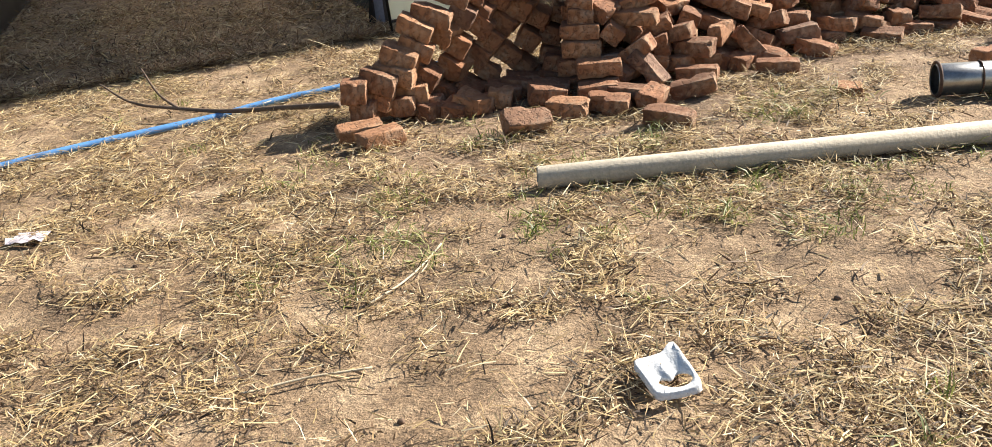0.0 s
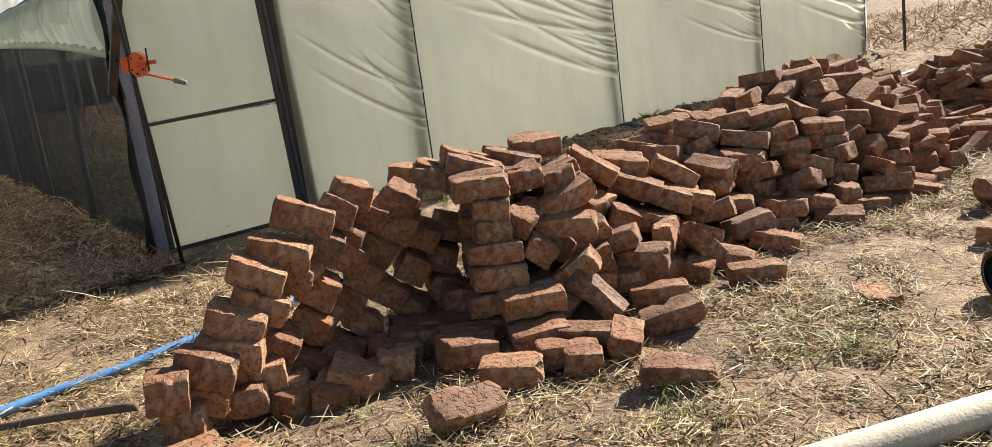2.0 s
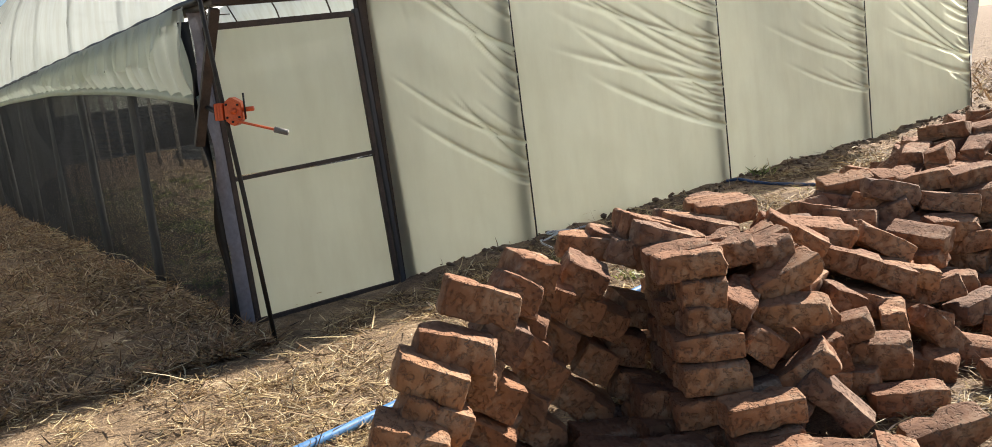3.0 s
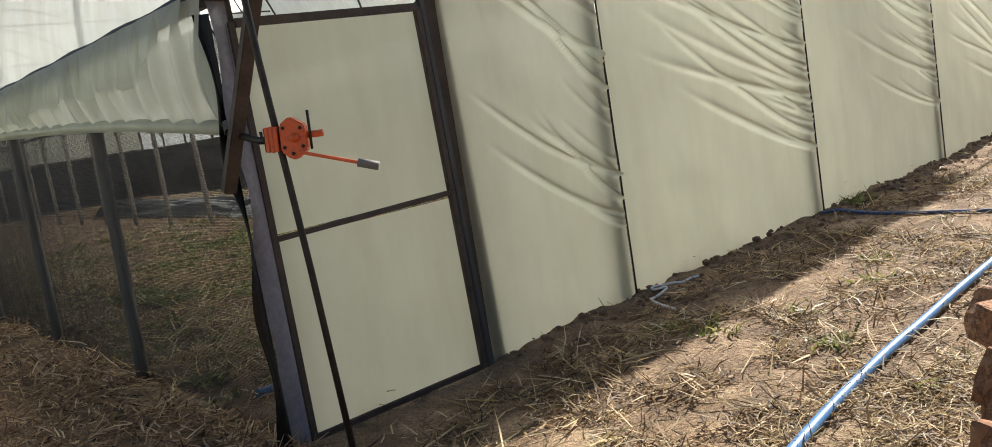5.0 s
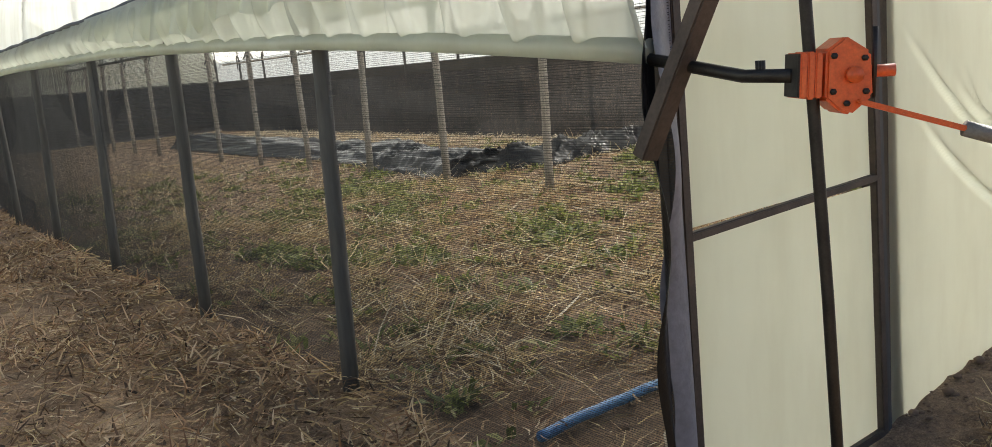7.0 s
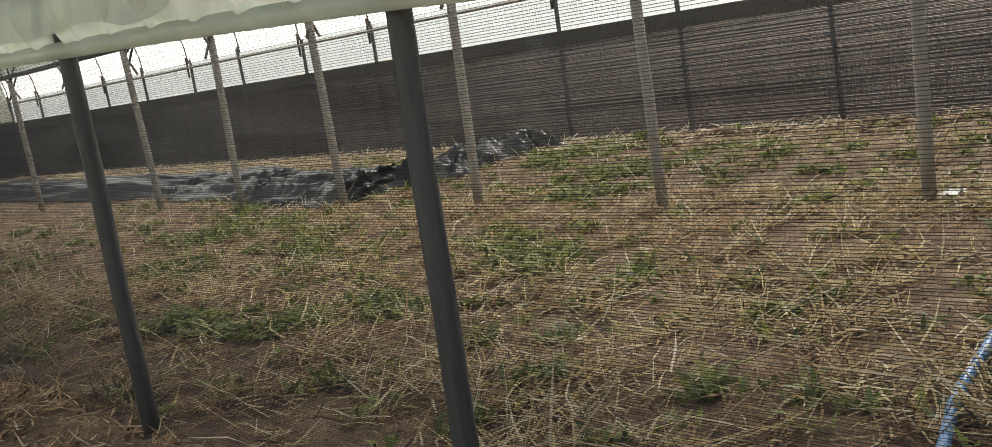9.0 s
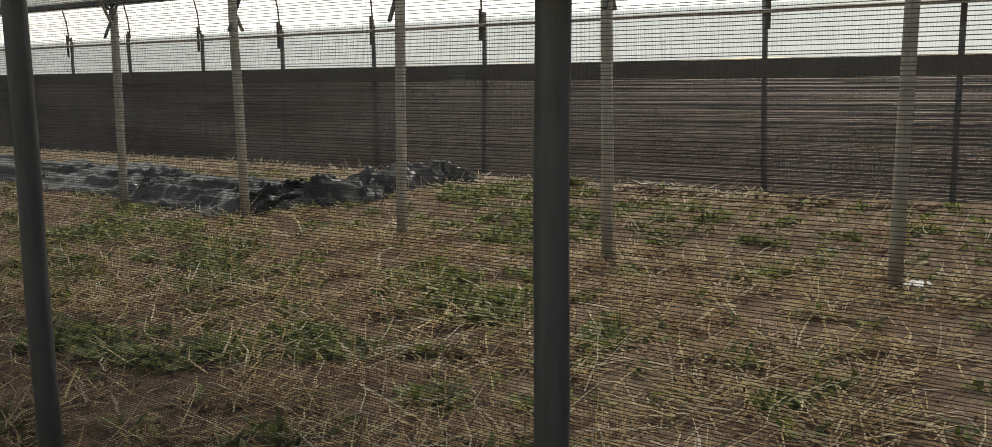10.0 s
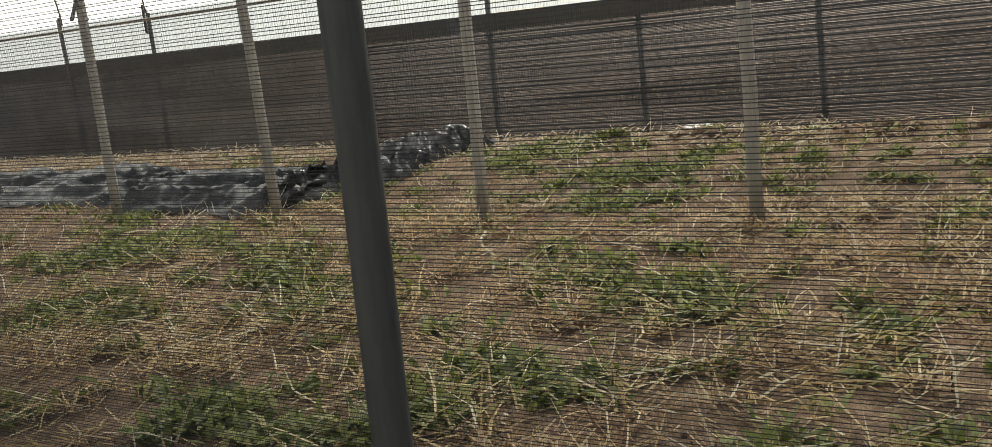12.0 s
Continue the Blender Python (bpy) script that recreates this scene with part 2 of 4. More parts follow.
WHITE = simple("white_plastic", (0.66, 0.66, 0.64), (0.82, 0.82, 0.80), 9, 0.5)
PAPER = simple("pale_paper", (0.52, 0.45, 0.47), (0.68, 0.61, 0.63), 12, 0.85)


# ---- mesh helpers ----
def link(name, mesh, mat, parent=None, label="", soft_faces=True):
    if mat and not mesh.materials:
        mesh.materials.append(mat)
    ob = new(name, mesh)
    if parent:
        ob.parent = parent
        ob.matrix_parent_inverse = parent.matrix_world.inverted()
    if label:
        ob["label"] = label
    if soft_faces:
        mesh.polygons.foreach_set("use_smooth", [True] * len(mesh.polygons))
    return ob


def part(name, bm, mat, parent=None, label="", soft_faces=False):
    mesh = bpy.data.meshes.new(name)
    bm.to_mesh(mesh)
    bm.free()
    return link(name, mesh, mat, parent, label, soft_faces)


def empty(name, at, label, category, group="", kind=""):
    ob = new(name)
    ob.empty_display_size = 0.1
    ob.location = at
    ob.matrix_world = Matrix.Translation(at)
    return tagged(ob, label, category, group, kind)


def faces_mesh(name, verts, faces, mat, parent=None, label="", soft_faces=True):
    """A mesh from arrays of corners and of four-cornered faces."""
    verts, faces = np.asarray(verts, dtype=np.float32), np.asarray(faces, dtype=np.int32)
    mesh = bpy.data.meshes.new(name)
    mesh.vertices.add(len(verts))
    mesh.vertices.foreach_set("co", verts.ravel())
    k = faces.shape[1]
    mesh.loops.add(faces.size)
    mesh.loops.foreach_set("vertex_index", faces.ravel())
    mesh.polygons.add(len(faces))
    mesh.polygons.foreach_set("loop_start", np.arange(0, faces.size, k, dtype=np.int32))
    mesh.polygons.foreach_set("loop_total", np.full(len(faces), k, dtype=np.int32))
    mesh.update(calc_edges=True)
    return link(name, mesh, mat, parent, label, soft_faces)


def grid_faces(nu, nv):
    i = np.arange((nu - 1) * (nv - 1))
    a = (i // (nv - 1)) * nv + i % (nv - 1)
    return np.stack([a, a + 1, a + nv + 1, a + nv], 1)


def sheet(name, nu, nv, where, mat, parent=None, label=""):
    """A sheet of nu by nv corners; where(a, b) gives the place for a, b from 0 to 1."""
    verts = [tuple(where(i / (nu - 1), j / (nv - 1))) for i in range(nu) for j in range(nv)]
    return faces_mesh(name, verts, grid_faces(nu, nv), mat, parent, label)


def tube_data(points, radii, sides=10, caps=True):
    """Rings along a line; radii one number or one per point."""
    points = [Vector(p) for p in points]
    if isinstance(radii, (int, float)):
        radii = [radii] * len(points)
    verts, faces = [], []
    side = None
    for i, p in enumerate(points):
        way = (points[min(i + 1, len(points) - 1)] - points[max(i - 1, 0)]).normalized()
        if side is None:
            side = way.cross(Vector((0, 0, 1)) if abs(way.z) < 0.9 else Vector((1, 0, 0))).normalized()
        side = (side - way * side.dot(way)).normalized()
        up = way.cross(side)
        for k in range(sides):
            a = 2 * math.pi * k / sides
            verts.append(p + (side * math.cos(a) + up * math.sin(a)) * radii[i])
    for i in range(len(points) - 1):
        for k in range(sides):
            a, b = i * sides + k, i * sides + (k + 1) % sides
            faces.append((a, b, b + sides, a + sides))
    if caps:
        faces.append(tuple(reversed(range(sides))))
        faces.append(tuple((len(points) - 1) * sides + k for k in range(sides)))
    return verts, faces


def tube(name, points, radii, mat, parent=None, label="", sides=10, caps=True):
    verts, faces = tube_data(points, radii, sides, caps)
    mesh = bpy.data.meshes.new(name)
    mesh.from_pydata(verts, [], faces)
    return link(name, mesh, mat, parent, label)


def bar(name, a, b, wide, deep, mat, parent=None, label="", face=None, edge=0.004):
    """A squared bar with eased edges from a to b; face: the way its wide side looks."""
    a, b = Vector(a), Vector(b)
    way = (b - a).normalized()
    face = Vector(face) if face else (Vector((0, 0, 1)) if abs(way.z) < 0.9 else Vector((0, -1, 0)))
    y = (face - way * face.dot(way)).normalized()
    x = way.cross(y)
    bm = bmesh.new()
    bmesh.ops.create_cube(bm, size=1)
    turn = Matrix((x, y, way)).transposed().to_4x4()
    bmesh.ops.transform(bm, matrix=Matrix.Translation((a + b) / 2) @ turn @ Matrix.Diagonal((wide, deep, (b - a).length, 1)), verts=bm.verts)
    bmesh.ops.bevel(bm, geom=bm.edges[:], offset=edge, segments=2, affect="EDGES")
    return part(name, bm, mat, parent, label)


def bezier(points, steps):
    """A smooth line through the points."""
    pts = [Vector(p) for p in points]
    pts = [pts[0] * 2 - pts[1]] + pts + [pts[-1] * 2 - pts[-2]]
    line = []
    for i in range(1, len(pts) - 2):
        p0, p1, p2, p3 = pts[i - 1:i + 3]
        for k in range(steps):
            t = k / steps
            line.append(0.5 * (2 * p1 + (p2 - p0) * t + (2 * p0 - 5 * p1 + 4 * p2 - p3) * t * t + (3 * p1 - p0 - 3 * p2 + p3) * t ** 3))
    return line + [pts[-2]]


# ---- ground ----
def graded(inner_a, inner_b, step, outer):
    line = list(np.arange(inner_a, inner_b + step / 2, step))
    gap, low, high = step, inner_a, inner_b
    while high < outer:
        gap *= 1.22
        low, high = low - gap, high + gap
        line = [low] + line + [high]
    return line


def soil_zone(x, y):
    s, w = plan(x, y)
    n1, n2 = noise.noise((x * 0.7, y * 0.7, 5)), noise.noise((x * 2.6, y * 2.6, 6))
    worked = max(smooth(-0.75, -0.45, s + 0.15 * n1) * smooth(-0.15, 0.15, w), smooth(0.75, 0.35, -w + 0.2 * n1) * smooth(0.6, 1.3, s) * smooth(-0.6, 0.1, -w))
    worked = max(worked, 0.45 * smooth(-0.5, 0.5, w) * smooth(-4.3, -3.6, s) + 0.0)
    worked = max(worked, 0.6 * smooth(3.4, 1.4, -w + 0.5 * n1) * smooth(0.8, 1.8, s) * smooth(0.3, -0.1, w))
    f = min(1.0, max(0.0, ((x - 0.6) * 4 + (y - 7.4) * 1.9) / 19.6))        # more of the soil tone round the pile
    worked = max(worked, 0.7 * smooth(1.3, 0.5, math.hypot(x - 0.6 - 4 * f, y - 7.4 - 1.9 * f) + 0.3 * n1))
    outside = smooth(30.5, 32.0, w) + smooth(-30, -45, w) + smooth(-14, -20, s)
    if s > 10.45:
        return 0.80 + 0.2 * n2, 0.12
    return worked * (0.82 + 0.2 * n2) * (1 - min(1, smooth(30.5, 32, w))), min(1.0, outside)


def build_ground():
    xs, ys = graded(-5.6, 9.6, 0.095, 2500), graded(1.6, 26, 0.095, 2500)
    verts, zones = [], []
    for x in xs:
        for y in ys:
            far = max(abs(x) - 30, abs(y - 15) - 40, 0)
            verts.append((x, y, ground_z(x, y) if far == 0 else 0.0))
            a, b = soil_zone(x, y)
            zones.append((a, b, 0))
    ob = faces_mesh("ground", verts, grid_faces(len(xs), len(ys))[:, ::-1], GROUND)
    at = ob.data.attributes.new("zone", "FLOAT_VECTOR", "POINT")
    at.data.foreach_set("vector", np.array(zones, dtype=np.float32).ravel())
    tagged(ob, "dry sandy ground with straw, brown worked soil by the greenhouse", "ground", kind="structure")


build_ground()


# ---- greenhouse frame ----
def post(at, height, radius, mat, parent, label=""):
    x, y, z = at
    lean = Vector((random.uniform(-0.012, 0.012), random.uniform(-0.012, 0.012), 0))
    pts = [Vector((x, y, z - 0.08)) + (lean * k + Vector((random.uniform(-.004, .004), random.uniform(-.004, .004), 0))) + Vector((0, 0, (height + 0.08) * k / 5)) for k in range(6)]
    return tube("post", pts, [radius * (1.04 - 0.014 * k) for k in range(6)], mat, parent, label, 14)


def arch(row, w, side_shift=0.0, steps=20):
    a, b = EAVE[row], EAVE[row + 1]
    pts = []
    for k in range(steps + 1):
        th = math.pi * k / steps
        f = (1 - math.cos(th)) / 2
        pts.append(spot(row * ROW + f * ROW, w, a + (b - a) * f + RISE * math.sin(th) + side_shift))
    return pts


house = empty("greenhouse", spot(0, 0), "long plastic-film greenhouse on weathered poles with dark netted sides", "greenhouse")
bays = [1.95 + BAY * k for k in range(14)]
side_bays = [2.03, 4.02, 6.2] + [8.45 + BAY * k for k in range(11)]
for w in side_bays:
    post(spot(-0.04, w), EAVE[0], 0.038, POST, house, "grey weathered wooden pole")
for w in bays:
    top = spot(ROW, w, EAVE[1] - 0.02)
    post(spot(ROW, w, -0.08), EAVE[1] + 0.06, 0.05, PALE_POST, house, "pale grey wooden inner pole")
    for sign in (-1, 1):     # crossed struts at the head of each inner pole
        bar("strut", top + U * sign * 0.10 + Vector((0, 0, -0.36)), top + U * sign * -0.20 + Vector((0, 0, 0.22)), 0.022, 0.045, PALE_POST if sign > 0 else POST, house, face=V)
        bar("strut", top + V * sign * 0.05 + U * sign * 0.02 + Vector((0, 0, -0.02)), top + V * sign * 0.42 + Vector((0, 0, 0.30)), 0.03, 0.03, POST, house)
for w in bays:
    post(spot(2 * ROW, w, -0.08), 2.53, 0.036, POST, house)
    bar("post_cleat", spot(2 * ROW, w, 2.02) - U * 0.05, spot(2 * ROW, w, 2.50) - U * 0.05, 0.05, 0.03, DARK_STEEL, house, face=U)
for row in (0, 1):
    for k, w in enumerate([-0.42, 0.0] + bays):
        tube("hoop", arch(row, w), 0.015, DARK_STEEL, house, sides=8)
    for f in (0.28, 0.5, 0.72):
        a, b = EAVE[row], EAVE[row + 1]
        z = a + (b - a) * f + RISE * math.sin(math.acos(1 - 2 * f)) - 0.02
        tube("purlin", [spot((row + f) * ROW, -0.4, z), spot((row + f) * ROW, LENGTH, z)], 0.012, DARK_STEEL, house, sides=8)
    # ties and webs under the front hoop
    for w in bays[1::2]:
        z = 3.25
        fa, fb = 0.05, 0.95
        tube("tie", [spot((row + fa) * ROW, w, z), spot((row + fb) * ROW, w, z)], 0.012, DARK_STEEL, house, sides=8)
        for f0, f1, z1 in ((0.14, 0.22, 4.05), (0.38, 0.22, 4.05), (0.38, 0.5, 4.5), (0.62, 0.5, 4.5), (0.62, 0.78, 4.1), (0.86, 0.78, 4.1)):
            tube("web", [spot((row + f0) * ROW, w, z), spot((row + f1) * ROW, w, z1)], 0.009, DARK_STEEL, house, sides=6)
bar("eave_beam", spot(0, -0.45, 2.05), spot(0, LENGTH, 2.05), 0.055, 0.06, DARK_STEEL, house)
bar("inner_gutter", spot(ROW, 0.05, 2.40), spot(ROW, LENGTH, 2.40), 0.16, 0.06, POST, house)
tube("rail", [spot(2 * ROW - 0.06, w, 2.25 + 0.015 * noise.noise((w, 0, 3))) for w in np.arange(0, LENGTH, 1.12)], 0.027, PALE_POST, house, "long wooden rail along the far side")
# ---- front wall ----
bar("front_beam", spot(-0.02, 0, 2.075), spot(10.2, 0, 2.20), 0.05, 0.045, DARK_STEEL, house)
tube("beam_clip_rail", [spot(0.3, -0.05, 2.105), spot(10.2, -0.05, 2.235)], 0.018, POST, house)
roll_line = np.arange(1.15, 10.15, 0.05)
tube("film_roll", [spot(s, -0.045 + 0.008 * noise.noise((s * 5, 1, 0)), 2.08 + 0.0125 * s + 0.010 * noise.noise((s * 7, 2, 0))) for s in roll_line], [0.020 + 0.010 * noise.noise((s * 9, 3, 0)) for s in roll_line], CURTAIN_FILM, house, "film wrapped round the front beam")
FRONT = (1.21, 2.5, 5.03, 7.62, 10.05)
for s in FRONT[1:]:
    h = 2.06 + 0.0125 * s
    post(spot(s - 0.07, 0.05), h, 0.055, POST, house)
    tube("seam_cord", [spot(s + 0.006 * noise.noise((k * 0.9, s, 0)), -0.036, h * k / 12 + 0.03) for k in range(13)], 0.006, BLACK_STEEL, house, sides=6)
for s, z in ((2.5, 4.8), (5.03, 3.0), (7.62, 4.8)):
    bar("gable_post", spot(s - 0.07, 0.04, 2.05), spot(s - 0.07, 0.04, z - 0.5), 0.09, 0.07, DARK_STEEL, house, face=V)
for s0, s1 in ((2.2, 2.9), (3.1, 2.6), (4.4, 3.9), (5.6, 6.3), (6.9, 7.4)):
    tube("gable_brace", [spot(s0, 0.03, 2.1), spot(s1, 0.03, 2.95)], 0.014, DARK_STEEL, house, sides=8)


def front_sheet(s0, s1, index, folds):
    """A film panel between two posts, tight at its right post, with slanting pulled folds."""
    rnd = random.Random(40 + index)
    creases = []
    for k in range(folds):
        long = rnd.random() < 0.38
        reach = rnd.uniform(0.5, 0.98) if long else rnd.uniform(0.10, 0.4)
        creases.append((0.16 + 0.82 * rnd.random() ** 0.7, reach, rnd.uniform(0.22, 0.5), rnd.uniform(0.024, 0.042) if long else rnd.uniform(0.012, 0.026), rnd.uniform(0.006, 0.011) if long else rnd.uniform(0.005, 0.008)))
    puckers = [(rnd.random(), rnd.uniform(0.05, 0.16), rnd.uniform(0.006, 0.014), rnd.uniform(0.02, 0.05)) for _ in range(int(9 * (s1 - s0)))]

    def where(a, b):
        s = s0 + (s1 - s0) * a
        z = 0.03 + (2.045 + 0.0125 * s) * b
        d = 0.012 * math.sin(math.pi * a) * noise.noise((s * 0.8, z * 0.7, index)) * 3
        d += 0.010 * math.sin(a * math.pi) * noise.noise((s * 3 + z * 2, z * 3 - s, index + 3))
        for at, reach, drop, size, wide in creases:
            if a > 1 - reach:
                t = (a - (1 - reach)) / reach
                off = b - at - drop * reach * (1.3 * max(0.0, 1 - t) ** 1.35)
                spread = wide * (1.4 - t * 0.5) * (1.5 if off > 0 else 0.65)      # gentle above, sharp below
                if abs(off) < 3 * spread:
                    d += size * math.exp(-(off / spread) ** 2) * smooth(0, 0.5, t) * smooth(1.02, 0.95, t)
        for at, length, size, wide in puckers:                                    # short pulls under the beam
            t = (1 - b) / length
            if t < 1:
                d += size * math.exp(-((s - s0 - at * (s1 - s0) - 0.5 * (1 - b)) / wide) ** 2) * (1 - t)
        d += 0.010 * math.exp(-((1 - b) / 0.05) ** 2) * noise.noise((s * 9, index, 0))
        return spot(s, -0.028 - d, z)
    sheet("front_sheet", int(60 * (s1 - s0)), 320, where, FILM, house, "creased milky film panel")


for k in range(4):
    front_sheet(FRONT[k] + 0.01, FRONT[k + 1] - 0.004, k, (24, 34, 34, 30)[k])
sheet("end_flap", 8, 30, lambda a, b: spot(10.06 + 0.16 * a + 0.03 * math.sin(b * 9), -0.03 + 0.09 * a * math.sin(b * 5 + 1), 0.22 + 1.95 * b), WHITE, house, "loose white film edge")
tube("post", [spot(10.55, -0.35, 0.1), spot(10.56, -0.34, 1.4), spot(10.53, -0.34, 2.6)], 0.022, DARK_STEEL, house)
# right door post and corner post
bar("door_post", spot(1.28, 0.03, -0.05), spot(1.215, 0.03, 2.06), 0.10, 0.075, DARK_STEEL, house, face=V)
bar("door_post", spot(1.195, -0.01, 0.0), spot(1.13, -0.01, 1.98), 0.035, 0.05, POST, house, face=V)
bar("corner_post", spot(0.075, 0.03, -0.05), spot(0.055, 0.03, 2.06), 0.045, 0.045, DARK_STEEL, house, face=V)
bar("corner_brace", spot(-0.01, -0.42, 2.0), spot(-0.135, -0.06, 1.215), 0.058, 0.045, DARK_STEEL, house, "rusty diagonal corner brace", face=V)


def corner_film(name, mat, s, w, wide, phase, label, lift):
    def where(a, b):
        z = 0.02 + lift * b
        out = 0.02 * math.sin(b * 7 + phase) + 0.02 * math.sin(b * 17 + phase * 2)
        belly = 0.012 * math.sin(19 * b + phase) * (1 - a)
        return spot(s - belly + wide * a, w + 0.014 * math.cos(3.5 * a + b * 3 + phase) + out * (1 - a), z)
    sheet(name, 8, 60, where, mat, house, label)


corner_film("corner_sheet", CORNER_FILM, -0.07, -0.055, 0.095, 0.4, "bunched grey film at the corner", 2.0)
corner_film("corner_sheet", BLACK_FILM, -0.12, -0.06, 0.055, 1.3, "torn black film edge at the corner", 1.95)

# ---- roof film ----
for row in (0, 1):
    def roof_place(a, b, row=row):
        w = -0.42 + (LENGTH + 0.42) * a
        th = math.pi * b
        f = (1 - math.cos(th)) / 2
        bay = ((w - 1.95) / BAY) % 1.0
        sag = 0.035 * math.sin(math.pi * bay) * math.sin(th) + 0.012 * noise.noise((w * 1.5, b * 9, row))
        z = EAVE[row] + (EAVE[row + 1] - EAVE[row]) * f + (RISE + 0.03 - sag) * math.sin(th)
        return spot(row * ROW + f * ROW + (0.5 - f) * 2 * (sag - 0.018), w, z)
    sheet("roof_sheet", 150, 40, roof_place, ROOF_FILM, house, "milky arched roof film")


def roof_flap(a, b):
    f = 0.02 + 0.07 * a
    z = 2.05 + 0.02 * math.sin(a * 11) + 0.85 * b
    return spot(0.05 + 0.55 * a + 0.02 * math.sin(b * 6 + a * 8), -0.40 + 0.05 * math.sin(a * 13 + b * 2), z)


sheet("gable_flap", 30, 24, roof_flap, CURTAIN_FILM, house, "loose film hanging at the gable corner")


# ---- side curtain, its roller and the nets ----
def roll_z(w):
    return float(np.interp(w, (-0.2, 0.0, 1.0, 1.95, 3.0, 4.3, 5.2, 9.0, 31.0), (1.45, 1.47, 1.56, 1.625, 1.68, 1.735, 1.77, 1.83, 1.84))) + 0.03


def curtain_place(a, b):
    w = -0.06 + (LENGTH - 0.2) * a ** 1.5
    low, high = roll_z(w), 2.06
    z = low + (high - low) * b
    near = smooth(14, 4, w)
    fold = (0.022 * math.sin(w * 47 + 3.0 * noise.noise((w * 2, z, 6))) + 0.05 * math.sin(w * 21 + 2.0 * noise.noise((w, 0, 0))) + 0.03 * noise.noise((w * 9, z * 2, 1))) * (0.35 + 0.65 * near)
    return spot(-0.075 + fold * math.sin(math.pi * (0.12 + 0.8 * b)) - 0.03 * math.sin(math.pi * b), w, z)


curtain = sheet("curtain", 900, 12, curtain_place, CURTAIN_FILM, house, "gathered milky side curtain, rolled half up")
tube("roller", [spot(-0.075 + 0.004 * math.sin(w * 5), w, roll_z(w) - 0.01) for w in np.arange(-0.05, LENGTH - 0.2, 0.28)], 0.034, CURTAIN_FILM, curtain, "rolled film on a tube", 12)


def overlap_place(a, b):
    w = 0.15 + 5.6 * a
    low = 1.80 + 0.10 * noise.noise((w * 1.7, 3, 0)) + 0.16 * smooth(0.9, 0.2, w) + 0.10 * smooth(4, 6, w)
    z = low + (2.07 - low) * b
    return spot(-0.135 + 0.045 * b + 0.02 * math.sin(w * 17) * (1 - b) + 0.012 * noise.noise((w * 6, z * 4, 7)), w, z)


sheet("overlap_sheet", 160, 12, overlap_place, CURTAIN_FILM, house, "torn second film hung over the curtain")
tube("eave_clip", [spot(-0.045, w, 2.075 + 0.006 * math.sin(w * 7)) for w in np.arange(-0.4, LENGTH, 0.2)], 0.024, BLACK_STEEL, house, sides=8)


def net(name, origin, along, length, low, high, pitch, tape, upright, parent, label, seg=2.24, fine=0.0009, mat=None):
    """A knitted shade net: level tapes and fine upright threads, slightly sagging."""
    normal = Vector((along.y, -along.x, 0))
    verts, faces = [], []
    steps = max(2, int(length / seg) + 1)
    thread = random.Random(3)
    for r in range(int((high - low) / pitch)):
        base = len(verts)
        shift = thread.uniform(-0.22, 0.22) * pitch
        for k in range(steps + 1):
            d = length * k / steps
            z = low + r * pitch + shift + 0.010 * noise.noise((d * 0.6, r * 0.02, 2)) + 0.0012 * noise.noise((d, r * 1.7, 9))
            p = origin + along * d + normal * (0.02 * noise.noise((d * 0.4, r * 0.01, 5)))
            verts += [(p.x, p.y, z), (p.x, p.y, z + tape)]
        for k in range(steps):
            a = base + 2 * k
            faces.append((a, a + 2, a + 3, a + 1))
    for k in range(int(length / upright)):
        d = (k + 0.8 * thread.random()) * upright
        p = origin + along * d
        for q in (p + along * fine, p + normal * fine * 4.6):
            a = len(verts)
            verts += [(p.x, p.y, low), (q.x, q.y, low), (q.x, q.y, high), (p.x, p.y, high)]
            faces.append((a, a + 1, a + 2, a + 3))
    ob = faces_mesh(name, verts, faces, mat or NET, parent, label, False)
    ob["kind"] = "stuff"
    return ob


net("side_net", spot(0.006, -0.05), V, LENGTH, 0.0, 1.92, 0.0078, 0.0016, 0.0030, house, "dark knitted shade net", fine=0.00012)
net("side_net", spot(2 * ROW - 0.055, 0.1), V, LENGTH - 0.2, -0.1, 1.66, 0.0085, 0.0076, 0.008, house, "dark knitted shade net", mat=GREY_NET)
net("end_net", spot(0.05, LENGTH), U, 2 * ROW, 0.0, 1.72, 0.012, 0.0095, 0.02, house, "dark knitted shade net")


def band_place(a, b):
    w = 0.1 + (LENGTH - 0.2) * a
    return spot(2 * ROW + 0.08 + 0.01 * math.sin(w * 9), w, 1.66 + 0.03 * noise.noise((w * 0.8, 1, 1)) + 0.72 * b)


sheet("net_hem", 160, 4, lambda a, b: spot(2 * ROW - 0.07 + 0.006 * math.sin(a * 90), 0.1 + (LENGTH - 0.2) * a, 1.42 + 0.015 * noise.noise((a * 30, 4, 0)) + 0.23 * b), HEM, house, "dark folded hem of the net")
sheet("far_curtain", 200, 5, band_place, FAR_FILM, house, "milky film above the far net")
# added sheet: keeps the sunlit field beyond from showing through the end net
sheet("end_view_blocker", 30, 4, lambda a, b: spot(0.05 + 2 * ROW * a, LENGTH + 0.05, -0.1 + 1.8 * b), GREY_BACKING, house, "added grey sheet that darkens the view through the end net")
sheet("end_sheet", 60, 8, lambda a, b: spot(0.05 + 2 * ROW * a, LENGTH + 0.03, 1.66 + (0.6 + RISE * abs(math.sin(2 * math.pi * a)) ** 0.6) * b), CURTAIN_FILM, house, "milky end film")

